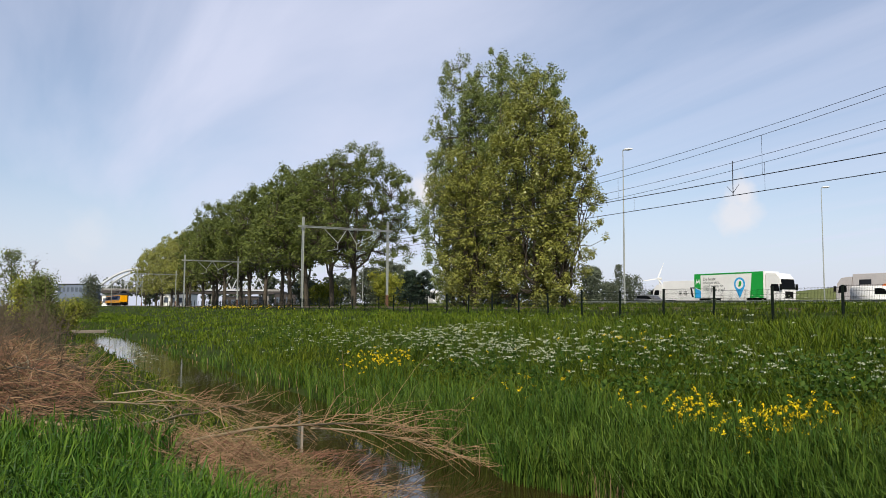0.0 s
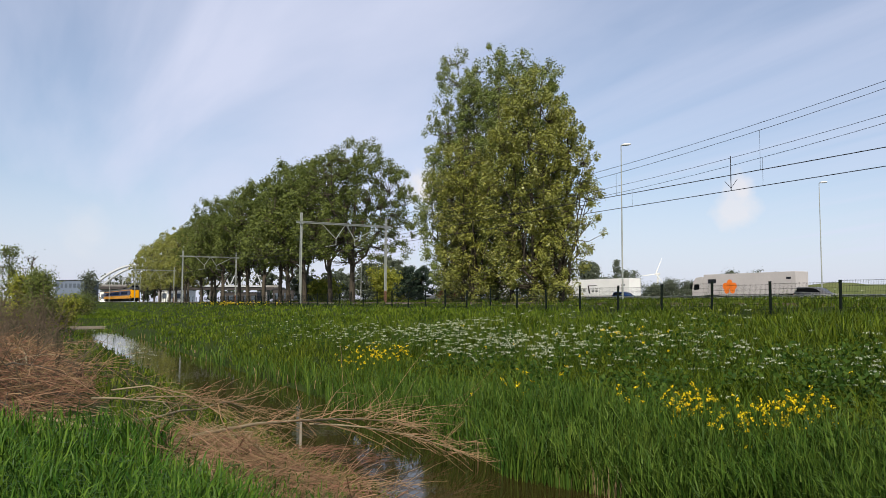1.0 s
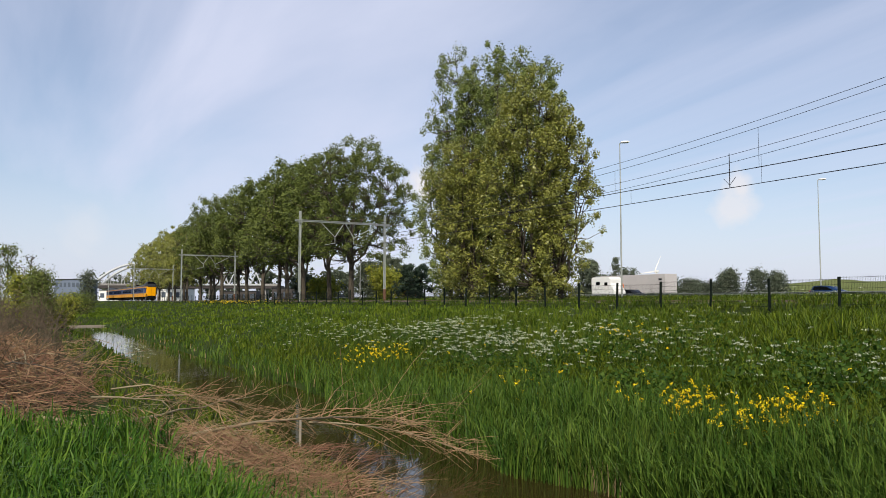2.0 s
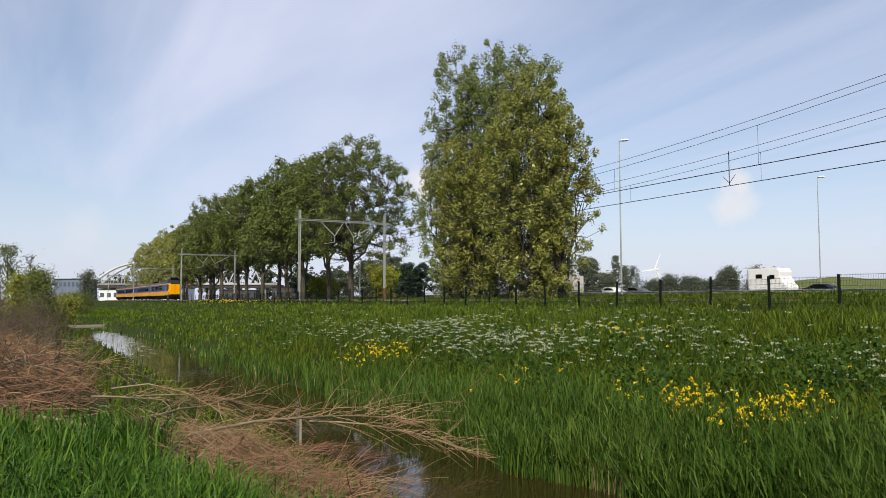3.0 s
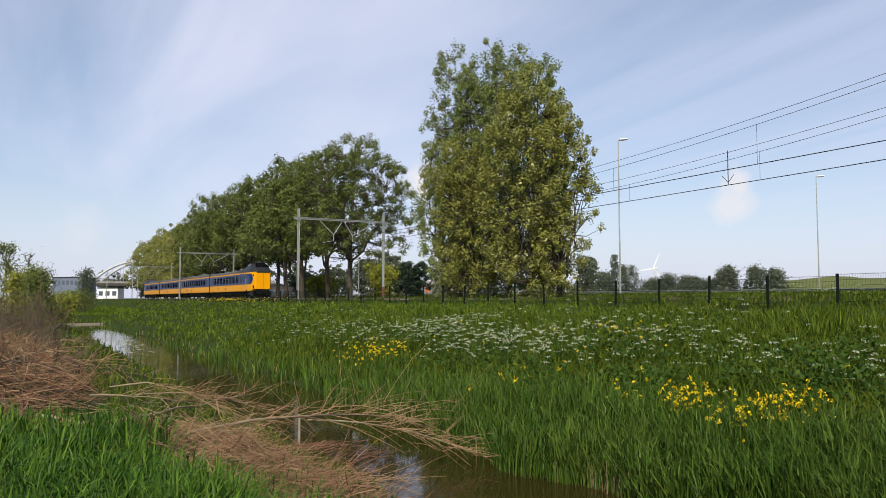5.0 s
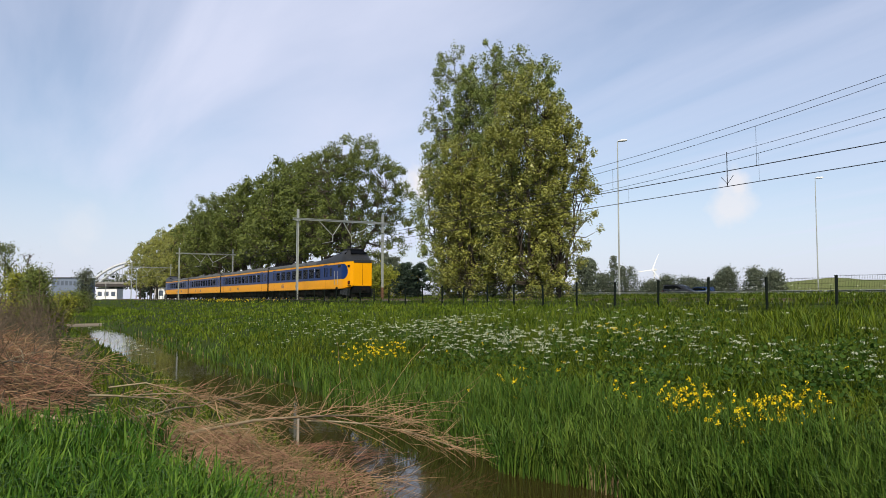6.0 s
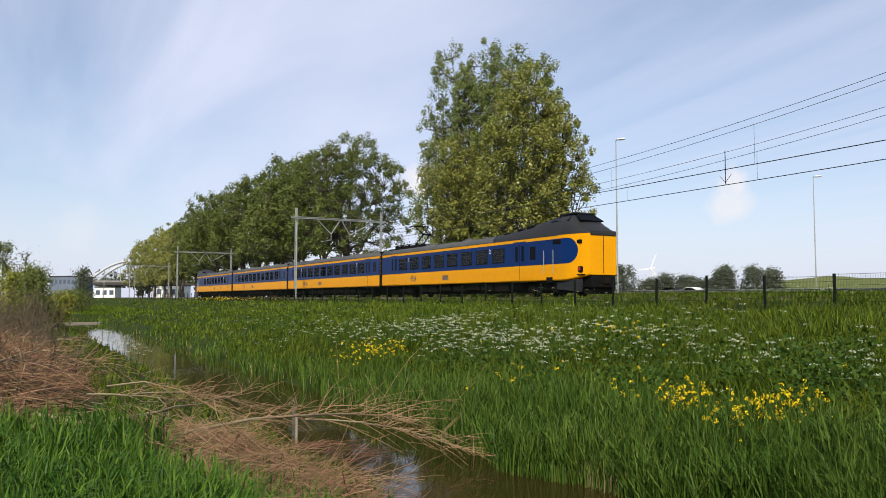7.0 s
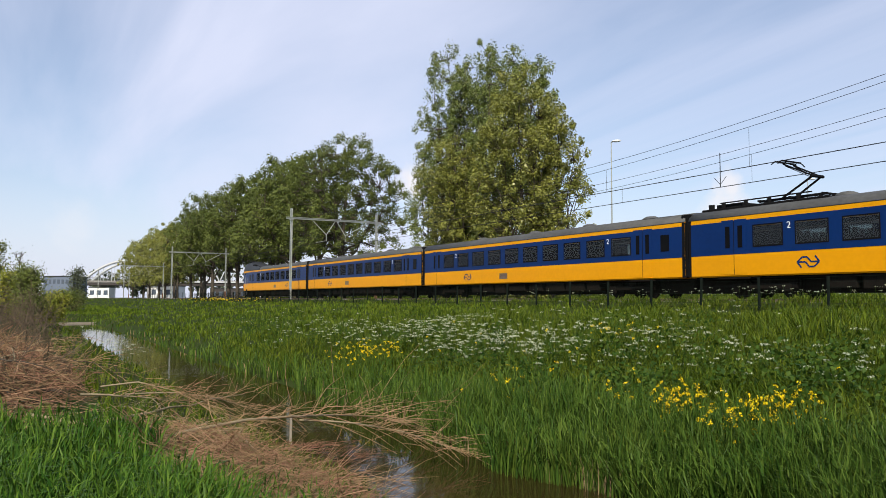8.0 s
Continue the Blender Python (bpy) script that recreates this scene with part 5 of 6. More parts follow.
def standing_twigs(name, label, mat, n, seed, where, height, r):
    """Bare upright stems, each forking several times. where: x0, x1, y0, y1 on the ground."""
    rng = np.random.default_rng(seed)
    x0, x1, y0, y1 = where
    lines = []
    for _ in range(n):
        p = np.array([rng.uniform(x0, x1), rng.uniform(y0, y1), 0.0])
        p[2] = float(ground_z(p[0], p[1]))
        h = height * rng.uniform(0.5, 1.2)
        d = rng.normal(0, 0.55, 3); d[2] = 1.0
        main = arc(p, p + d * h / np.linalg.norm(d), 0.0, rng, 7, 0.06)
        lines.append((main, r * rng.uniform(0.7, 1.4), r * 0.4))
        for k in range(7):
            q = rng.integers(2, 6)
            way = d * 0.6 + rng.normal(0, 0.7, 3)
            tw = arc(main[q], main[q] + way * h * rng.uniform(0.15, 0.38), 0.02, rng, 4, 0.06)
            lines.append((tw, r * 0.45, r * 0.25))
            e = tw[2] + (way + rng.normal(0, 0.5, 3)) * h * 0.14
            lines.append((arc(tw[2], e, 0.01, rng, 3), r * 0.3, r * 0.2))
    v, f = tubes(lines, 3)
    return tagged(new(name, np_mesh(name, v, f, mat)), label, "brushwood", kind="stuff")


heap("brushwood_heap", "heap of red-brown cut willow twigs on the bank", M["twig_red"], 5200, 5, (-27.0, -9.4, -3.6, 1.15), 0.85, 1.05, 60, 70, 0.0062)
heap("old_brushwood", "grey-brown dry twigs piled on the bank", M["twig_tan"], 750, 8, (-24.0, -9.4, -3.0, 1.3), 0.85, 1.2, 60, 60, 0.0075)
heap("dark_brushwood", "dark brown old twigs deep in the brushwood", M["bark"], 900, 18, (-26.0, -9.8, -3.2, 1.0), 0.6, 0.9, 60, 80, 0.008)
heap("dry_twigs", "tan dry twigs lying along the bank edge", M["twig_tan"], 900, 6, (-11.2, -6.9, 1.0, 3.7), 0.26, 0.95, 105, 45, 0.0048)
heap("fallen_twigs", "red-brown fine twigs lying over the bank edge", M["twig_red"], 900, 16, (-10.8, -6.9, 1.3, 4.0), 0.24, 0.8, 105, 55, 0.0045)
heap("stray_sticks", "pale grey sticks scattered over the bank edge", M["branch"], 70, 12, (-14.5, -7.2, 0.8, 3.4), 0.2, 0.9, 85, 40, 0.007)
heap("wet_twigs", "thin brown twigs trailing into the water", M["twig_red"], 200, 9, (-12.8, -10.2, 3.2, 5.2), 0.16, 0.9, 100, 35, 0.004, rear=0.12)
standing_twigs("bare_thicket", "bare grey-brown stems standing in the brushwood", M["twig_grey"], 170, 61, (-30.0, -13.0, -2.6, 0.75), 1.25, 0.012)
standing_twigs("far_thicket", "bare brown stems on the bank further along", M["twig_grey"], 210, 62, (-56.0, -22.0, -4.0, 0.9), 1.75, 0.017)
standing_twigs("sprouting_stems", "thin dark sprouting stems on the ditch edge", M["bark"], 70, 63, (-24.0, -10.0, 0.8, 3.0), 0.42, 0.006)
cut_branch("long pale cut branch reaching across the water", (-9.2, 1.2, -1.72), (-12.2, 6.1, -2.30), 0.20, 0.024, 44, 1.5, 1, fan=0.85)
cut_branch("side limb of the long branch over the water", (-10.7, 3.65, -1.83), (-10.1, 6.0, -2.42), 0.03, 0.015, 22, 1.1, 11, fan=0.8)
cut_branch("pale cut branch lying over the bank edge", (-10.0, 0.9, -1.58), (-14.4, 3.85, -1.86), 0.06, 0.022, 12, 0.9, 2)
cut_branch("thin pale branch on the brushwood", (-12.2, 0.9, -1.48), (-12.6, 2.5, -1.75), 0.05, 0.018, 9, 0.8, 3)
cut_branch("arched thin branch over the bank", (-12.6, 1.2, -1.42), (-12.0, 3.0, -2.05), 0.18, 0.013, 18, 0.9, 4)
cut_branch("thick pale branch among dry twigs", (-10.6, 0.2, -1.5), (-9.6, 1.9, -1.82), 0.03, 0.024, 10, 0.8, 5)
cut_branch("thin cut branch at the water's edge", (-8.8, 1.6, -1.85), (-9.3, 3.9, -2.42), 0.05, 0.018, 24, 1.0, 6)
cut_branch("arched thin branch over the water", (-13.0, 1.6, -1.6), (-14.0, 4.4, -2.3), 0.20, 0.013, 22, 0.95, 7)
cut_branch("reddish cut branch among fine twigs", (-8.3, 1.3, -1.75), (-8.7, 3.3, -2.3), 0.10, 0.016, 22, 0.75, 8)

for k in range(14):
    rb = random.Random(200 + k)
    x, y = rb.uniform(-20.0, -10.5), rb.uniform(-2.0, 0.8)
    a = radians(rb.gauss(62, 60)); L = rb.uniform(0.9, 1.8)
    z = float(ground_z(x, y)) + rb.uniform(0.3, 0.7)
    cut_branch("brown cut branch lying in the brushwood heap", (x, y, z), (x + L * math.cos(a), y + L * math.sin(a), z + rb.uniform(-0.3, 0.3)), rb.uniform(0.0, 0.2), 0.014, 9, 0.7, 300 + k, mat="branch" if k % 2 else "bark", fan=0.8)

stake = bmesh.new()
box(stake, -0.024, 0.024, -0.018, 0.018, -1.0, 0.52, 0.008)
tagged(put(new("stake", finish(stake, "stake", M["timber"])), -12.9, 4.25, WATER), "pale wooden stake standing in the ditch water", "stake")

sill = bmesh.new()
for k in range(2):
    box(sill, -0.12 + 0.5 * k, 0.12 + 0.5 * k, -2.6, 2.3, -0.1 + 0.06 * k, 0.08 + 0.06 * k, 0.02)
tagged(put(new("timber_sill", finish(sill, "timber_sill", M["timber"])), -82.8, 5.2, WATER, 20), "weathered timber beam across the ditch end", "beam")


# ---------------------------------------------------------------- flowers and herbs
def flowers(name, label, mat, patches, seed, head_r, height, petals, petal, stems="herb", flat=True, bank=(7.4, 23.5)):
    """Patches: x, y, half length, half width, number of heads. Each head is a cluster of tiny petals on a stem."""
    rng = np.random.default_rng(seed)
    C, lines = [], []
    for x, y, sx, sy, n in patches:
        hx, hy = rng.normal(x, sx, n), rng.normal(y, sy, n)
        for a, b in zip(hx, hy):
            if b < bank[0] or b > bank[1]:
                continue
            z0 = float(ground_z(a, b))
            h = height * rng.uniform(0.7, 1.25)
            tip = np.array([a + rng.normal(0, 0.06), b + rng.normal(0, 0.06), z0 + h])
            lines.append((np.array([[a, b, z0], (np.array([a, b, z0]) + tip) / 2 + rng.normal(0, 0.02, 3), tip]), 0.006, 0.003))
            k = petals
            off = rng.normal(0, head_r * rng.uniform(0.6, 1.2), (k, 3))
            off[:, 2] *= 0.25 if flat else 0.8
            C.append(tip + off)
    c = np.concatenate(C)
    v, f = leaves(c, np.full(len(c), petal), rng)
    tagged(new(name, np_mesh(name, v, f, mat)), label, "flowers", kind="stuff")
    v, f = tubes(lines, 3)
    tagged(new(name + "_stems", np_mesh(name + "_stems", v, f, M[stems])), "thin green flower stems", "plants", kind="stuff")


flowers("cow_parsley", "white cow parsley umbels in the long grass", M["umbel"],
        [(-25.0, 10.4, 1.6, 0.9, 57), (-22.1, 10.6, 1.6, 0.8, 91), (-20.2, 11.2, 1.2, 0.8, 140), (-17.4, 10.6, 1.2, 0.8, 124), (-15.4, 10.4, 1.2, 0.8, 108),
         (-12.8, 9.8, 0.9, 0.5, 49), (-13.2, 11.6, 1.2, 0.8, 73), (-10.8, 11.5, 0.9, 0.6, 57), (-8.9, 11.3, 0.7, 0.5, 24), (-6.6, 10.7, 0.6, 0.6, 41),
         (-28.0, 9.6, 2.0, 1.0, 41), (-34.0, 10.5, 4.0, 1.2, 49), (-16.0, 13.5, 3.0, 1.2, 57)], 41, 0.040, 0.74, 13, 0.024)
flowers("bank_parsley", "white cow parsley beside the brushwood", M["umbel"], [(-29.0, 2.9, 3.2, 0.4, 26), (-24.0, 2.8, 2.0, 0.35, 18)], 44, 0.04, 0.72, 8, 0.028, bank=(1.5, 3.9))
flowers("trackside_parsley", "white cow parsley along the ballast edge", M["umbel"], [(-17.0, 23.6, 4.0, 0.4, 70), (-30.0, 23.6, 6.0, 0.3, 26)], 45, 0.040, 0.50, 11, 0.026, bank=(23.0, 25.4))
flowers("yellow_flowers", "bright yellow flower heads in clumps on the bank", M["yellow_flower"],
        [(-8.0, 8.35, 0.30, 0.16, 80), (-6.5, 8.5, 0.26, 0.28, 95), (-6.8, 7.85, 0.4, 0.25, 30), (-19.0, 8.15, 0.9, 0.3, 52), (-18.6, 8.6, 0.5, 0.2, 30),
         (-12.0, 8.1, 0.6, 0.3, 22), (-13.6, 12.3, 0.5, 0.3, 16), (-8.9, 8.4, 0.5, 0.3, 16), (-14.0, 9.5, 6.0, 2.0, 24)], 42, 0.020, 0.72, 13, 0.023, flat=False)
flowers("far_yellow_flowers", "yellow flowers along the foot of the fence", M["yellow_flower"], [(-88.0, 20.5, 9.0, 0.8, 150)], 43, 0.05, 0.42, 5, 0.055, flat=False)


def herbs():
    """Broad-leaved weeds in dark clumps on the bank."""
    rng = np.random.default_rng(33)
    C = []
    for _ in range(230):
        r = 1 / rng.uniform(1 / 60, 1 / 9)
        a = radians(90 + 61.3 + rng.uniform(-36, 20))
        x, y = r * math.cos(a), r * math.sin(a)
        if 8.2 < y < 14:
            n = 110
            h = rng.uniform(0.42, 0.8)
            o = rng.normal(0, 1, (n, 3)) * np.array([0.28, 0.28, 0.16])
            C.append(np.array([x, y, float(ground_z(x, y)) + h]) + o)
    c = np.concatenate(C)
    v, f = leaves(c, np.full(len(c), 0.068), rng)
    tagged(new("bank_herbs", np_mesh("bank_herbs", v, f, M["herb"])), "dark green leafy weeds on the bank", "plants", kind="stuff")


herbs()


# ---------------------------------------------------------------- distance
def bush(name, label, x, y, h, r, n, leaf, mat, seed, z=None, clear=0.3, cat="shrub", limbs=26, rise=0.5, trunk=0.12, clump=0.4, th=0.4):
    t = tree(name, label, h, r, clear, limbs, n, leaf, mat, seed, rise=rise, trunk=trunk, top_heavy=th, base_full=0.85, clump=clump)
    t["category"] = cat
    return put(t, x, y, z)


bush("yellow_green_shrub", "yellow-green leafy shrub behind the track", -137.0, 61.5, 6.1, 3.9, 6000, 0.30, M["leaf_shrub"], 51)
bush("yellow_green_shrub", "yellow-green leafy shrub behind the track", -130.0, 63.2, 5.0, 3.4, 5000, 0.30, M["leaf_shrub"], 52)
bush("undergrowth_shrub", "shrub behind the poplar trunks with leaves greyed for haze", -152.0, 64.0, 8.5, 3.0, 3500, 0.34, M["leaf_far"], 53)
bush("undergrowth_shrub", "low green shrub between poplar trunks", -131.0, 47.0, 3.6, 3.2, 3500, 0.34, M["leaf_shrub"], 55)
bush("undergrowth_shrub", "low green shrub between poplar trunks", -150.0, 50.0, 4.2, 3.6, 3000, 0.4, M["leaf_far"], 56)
for k, (x, y, h, r) in enumerate([(-118.2, 60.0, 6.2, 2.4), (-125.0, 61.0, 6.6, 2.6)]):
    bush("conifer_tree", "dark layered conifer beside the motorway", x, y, h, r, 3400, 0.3, M["leaf_conifer"], 60 + k, clear=0.6, cat="tree", limbs=22, rise=0.25, clump=0.22, th=0.12)
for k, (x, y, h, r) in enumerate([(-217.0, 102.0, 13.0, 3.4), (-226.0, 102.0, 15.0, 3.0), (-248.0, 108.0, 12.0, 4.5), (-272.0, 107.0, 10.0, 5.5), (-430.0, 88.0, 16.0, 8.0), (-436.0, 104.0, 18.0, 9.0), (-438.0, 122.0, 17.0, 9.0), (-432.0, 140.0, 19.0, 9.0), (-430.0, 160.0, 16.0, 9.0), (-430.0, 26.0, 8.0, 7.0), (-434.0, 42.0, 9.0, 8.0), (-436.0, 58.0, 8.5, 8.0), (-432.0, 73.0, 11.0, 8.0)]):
    bush("distant_tree", "tree beyond the poplar row with leaves greyed for haze", x, y, h, r, 3600, 0.0022 * math.hypot(x, y), M["leaf_far"], 70 + k, cat="tree", rise=0.9, trunk=0.2)
FAR = [  # x, y, height, radius, leaf size
    (-172.9, 200, 12.6, 5.0, 0.7), (-178.0, 202, 11.0, 4.0, 0.7), (-162.4, 200, 11.6, 6.5, 0.7), (-156.0, 201, 10.5, 5.0, 0.7), (-184.0, 204, 7.0, 5.0, 0.7),
    (-199.0, 180, 13.2, 6.0, 0.7), (-210.0, 180, 10.8, 6.0, 0.7), (-176.0, 170, 6.4, 5.0, 0.6), (-169.0, 170, 8.2, 5.0, 0.6), (-163.0, 171, 7.4, 4.0, 0.6),
    (-190.0, 182, 6.0, 5.0, 0.6), (-186.0, 150, 5.0, 5.0, 0.6), (-196.0, 210, 9.0, 5.0, 0.6)]
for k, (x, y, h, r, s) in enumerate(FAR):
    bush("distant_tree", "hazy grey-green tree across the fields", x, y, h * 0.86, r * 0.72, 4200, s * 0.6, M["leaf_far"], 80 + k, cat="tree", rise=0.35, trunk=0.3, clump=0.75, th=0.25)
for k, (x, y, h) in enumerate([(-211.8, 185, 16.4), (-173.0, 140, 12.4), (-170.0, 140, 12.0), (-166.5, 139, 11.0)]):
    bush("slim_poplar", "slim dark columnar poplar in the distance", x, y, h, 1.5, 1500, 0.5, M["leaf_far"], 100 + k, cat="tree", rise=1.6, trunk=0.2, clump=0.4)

# long green dike in the distance
bm = bmesh.new()
xs = list(np.linspace(-215, 150, 60))
rows = []
for i, x in enumerate(xs):
    h = 6.7 * min(1.0, max(0.04, (x + 215) / 40.0)) + 0.5 * math.sin(i * 0.9) + 0.3 * math.sin(i * 2.3)
    rows.append([bm.verts.new((x, y, z)) for y, z in ((222, -0.4), (229, h * 0.8), (232, h), (242, h), (262, -0.4))])
for a, b in zip(rows, rows[1:]):
    for i in range(4):
        bm.faces.new((a[i], b[i], b[i + 1], a[i + 1]))
tagged(new("dike", finish(bm, "dike", M["field"], True)), "long grassy green dike on the horizon", "dike", kind="structure")

tur = empty("wind_turbine", "white wind turbine far across the fields", "wind turbine", pose(-617.4, 600, 0))
bm = bmesh.new(); bar(bm, (0, 0, -0.5), (0, 0, 32.9), 1.4, 0.8, 12); part("tower", bm, M["white"], tur)
bm = bmesh.new(); box(bm, -1.2, 1.2, -2.6, 2.6, 31.8, 34.2, 0.5); part("nacelle", bm, M["white"], tur)
for a in (22, 142, 262):
    bm = bmesh.new()
    slab(bm, [(-0.35, 0), (-0.6, 4), (-0.25, 18), (0.1, 18), (0.5, 4), (0.35, 0)], -0.15, 0.15)
    part("blade", bm, M["white"], tur, m=pose(0, -2.9, 32.9, 0, 0, 45) @ pose(0, 0, 0, 0, a, 0))


def street_lamp(x, y, h):
    l = empty("street_lamp", "tall slim grey motorway lamp post", "street lamp", pose(x, y, float(ground_z(x, y))), group="lamp posts")
    bm = bmesh.new(); bar(bm, (0, 0, -0.3), (0, 0, h), 0.11, 0.05, 10); part("post", bm, M["galv"], l)
    bm = bmesh.new(); bar(bm, (0, 0, h - 0.05), (0.35, 0.2, h + 0.05), 0.05); part("arm", bm, M["galv"], l)
    bm = bmesh.new()
    bmesh.ops.create_uvsphere(bm, u_segments=12, v_segments=6, radius=0.5, matrix=Matrix.LocRotScale((0.55, 0.3, h + 0.05), Euler((0, 0, radians(30))), (1.15, 0.5, 0.3)))
    part("lantern", bm, M["white"], l, smooth=True)


street_lamp(-67.3, 60.0, 18.2)
street_lamp(-74.0, 105.0, 18.4)
street_lamp(-150.0, 62.0, 12.0)


def crash_barrier(y, x0, x1):
    g = empty("crash_barrier", "galvanised steel crash barrier along the motorway", "crash barrier", pose(0, y, ROAD_Z - 0.05), group="crash barriers")
    bm = bmesh.new()
    prof = [(0.0, 0.44), (-0.06, 0.50), (0.0, 0.58), (-0.0, 0.62), (-0.06, 0.70), (0.0, 0.76)]
    a = [bm.verts.new((x0, p, z)) for p, z in prof]; b = [bm.verts.new((x1, p, z)) for p, z in prof]
    for i in range(len(prof) - 1):
        bm.faces.new((a[i], b[i], b[i + 1], a[i + 1]))
    bmesh.ops.solidify(bm, geom=bm.faces[:], thickness=0.02)
    part("rail_beam", bm, M["galv"], g)
    bm = bmesh.new(); box(bm, -0.05, 0.05, 0.02, 0.10, -0.3, 0.7)
    me = finish(bm, "post", M["galv"])
    x = x0 + 1
    while x < x1:
        part("post", me, None, g, m=pose(x, 0, 0)); x += 4.0


crash_barrier(72.2, -230, 20)
crash_barrier(83.8, -230, 20)

# road bridge over the railway, far down the line
TURN = 61.3
br = empty("road_bridge", "dark road bridge with pale steel truss over the railway", "bridge", pose(-362.5, 25.6, 0, 0, 0, TURN))
bm = bmesh.new(); box(bm, -12, 82, -4, 4, 5.3, 6.5); part("deck", bm, M["dark_steel"], br)
bm = bmesh.new(); box(bm, -12, 82, -4.1, -3.95, 6.5, 7.3); part("parapet", bm, M["concrete"], br)
for z in (6.6, 11.9):
    bm = bmesh.new(); box(bm, 28 if z < 8 else 32, 74 if z < 8 else 70, -4.5, -4.1, z, z + 0.55); part("truss_chord", bm, M["bridge_steel"], br)
for k in range(10):
    bm = bmesh.new()
    bar(bm, (28 + 4.6 * k, -4.3, 6.8), (30.3 + 4.6 * k, -4.3, 12.1), 0.26); bar(bm, (30.3 + 4.6 * k, -4.3, 12.1), (32.6 + 4.6 * k, -4.3, 6.8), 0.26)
    part("truss_brace", bm, M["bridge_steel"], br)
for x in (-10, 9, 30, 52, 75):
    bm = bmesh.new(); box(bm, x - 0.7, x + 0.7, -3, 3, -1.0, 5.3); part("pier", bm, M["concrete"], br)
arch = empty("arch_bridge", "white steel arch bridge with hangers behind the trees", "bridge", pose(-366.0, 28.5, 0, 0, 0, TURN))
for y in (3.5, 12.0):
    pts = [(-7.5 + 40 * k / 24, y + 6, 6.5 + 10.0 * (1 - (2 * k / 24 - 1) ** 2)) for k in range(25)]
    v, f = tubes([(np.array(pts), 0.55, 0.55)], 6)
    a = part("arch_rib", np_mesh("arch_rib", v, f, M["bridge_steel"]), None, arch)
    for k in range(3, 22, 3):
        bm = bmesh.new(); bar(bm, (pts[k][0], y + 6, 6.4), pts[k], 0.12); part("hanger", bm, M["bridge_steel"], a)
bm = bmesh.new(); box(bm, -6, 46, 8.8, 18.8, 5.6, 6.6); part("deck", bm, M["dark_steel"], arch)


def building(label, x, y, w, d, h, mat, turn=TURN, z=-0.4, cols=4, rows=1):
    b = empty("building", label, "building", pose(x, y, z, 0, 0, turn))
    bm = bmesh.new(); box(bm, 0, w, 0, d, 0, h); part("wall", bm, mat, b)
    bm = bmesh.new(); box(bm, -0.2, w + 0.2, -0.2, d + 0.2, h, h + 0.35); part("roof", bm, M["roof_dark"], b)
    for r in range(rows):
        for c in range(cols):
            bm = bmesh.new(); box(bm, w * (c + 0.2) / cols, w * (c + 0.8) / cols, -0.06, 0.02, h * (r + 0.35) / rows, h * (r + 0.75) / rows)
            part("window", bm, M["facade_glass"], b)
    return b


building("glass-fronted blue-grey office building beyond the ditch", -337, 10.5, 11.5, 12, 8.5, M["facade_wall"], rows=2, cols=7)
building("low white shed under the bridge", -330, 26.0, 8.0, 6, 4.4, M["white"], cols=3)
building("white industrial hall beneath the bridge", -318, 47.0, 11.0, 8, 5.0, M["white"], cols=4)
# block coloured dark for the undergrowth and bridge between the trunks
building("low dark block for the dark undergrowth and bridge behind poplars", -300, 66.0, 14.0, 8, 4.0, M["dark_steel"], cols=5)
building("long dark low hall behind the poplars", -250, 72.0, 16.0, 10, 4.6, M["dark_steel"], cols=5)

# shrubs and trees at the end of the ditch
bush("round_shrub", "yellow-green shrub at the ditch end", -61.0, 2.5, 2.1, 1.0, 5200, 0.11, M["leaf_shrub"], 120, clump=0.26)
bush("round_shrub", "low yellow-green shrub beside the ditch", -57.0, 1.7, 1.5, 0.8, 3200, 0.11, M["leaf_shrub"], 121, clump=0.24)
bush("dark_shrub", "dark green shrub at the ditch end", -99.0, 6.0, 2.2, 1.3, 3800, 0.14, M["leaf_row"], 122, clump=0.3)
bush("slim_tree", "light green young tree at the ditch end", -105.5, 7.0, 5.2, 1.0, 2800, 0.16, M["leaf_far"], 124, cat="tree", rise=1.2, clump=0.3)
bush("dark_bush", "dense dark ivy-covered bush on the bank", -50.7, 1.0, 3.5, 0.6, 7000, 0.09, M["leaf_row"], 125, rise=0.2, clump=0.24, th=0.7, clear=0.9)
bush("pale_bush", "light green bush on the bank", -53.5, 0.0, 3.1, 0.95, 6000, 0.11, M["leaf_shrub"], 126, rise=0.5, clump=0.28)
bush("pollard_tree", "tall thin tree with sparse leaves on the bank", -62.0, -0.9, 5.4, 0.9, 1900, 0.12, M["leaf_row"], 127, cat="tree", rise=1.6, clump=0.22, limbs=18, trunk=0.07)
bush("bare_tree", "nearly bare young tree on the bank", -62.0, 0.3, 4.9, 0.6, 240, 0.10, M["leaf_row"], 128, cat="tree", rise=2.0, limbs=12, trunk=0.06)


# ---------------------------------------------------------------- motorway


def make_road():
    for name, y0, y1 in (("road_near", 73.0, 82.5), ("road_far", 85.0, 95.0)):
        bm = bmesh.new(); box(bm, -900, 400, y0, y1, ROAD_Z - 0.2, ROAD_Z)
        tagged(new(name, finish(bm, name, M["asphalt"])), "grey asphalt carriageway of the motorway", "road", kind="structure")


make_road()


def wheel(parent, x, y, r, w=0.26):
    bm = bmesh.new(); disc_y(bm, x, y, r, r, w, 20)
    t = part("wheel", bm, M["black"], parent)
    bm = bmesh.new(); disc_y(bm, x, y, r, r * 0.55, w + 0.02, 14)
    part("rim", bm, M["galv"], t)


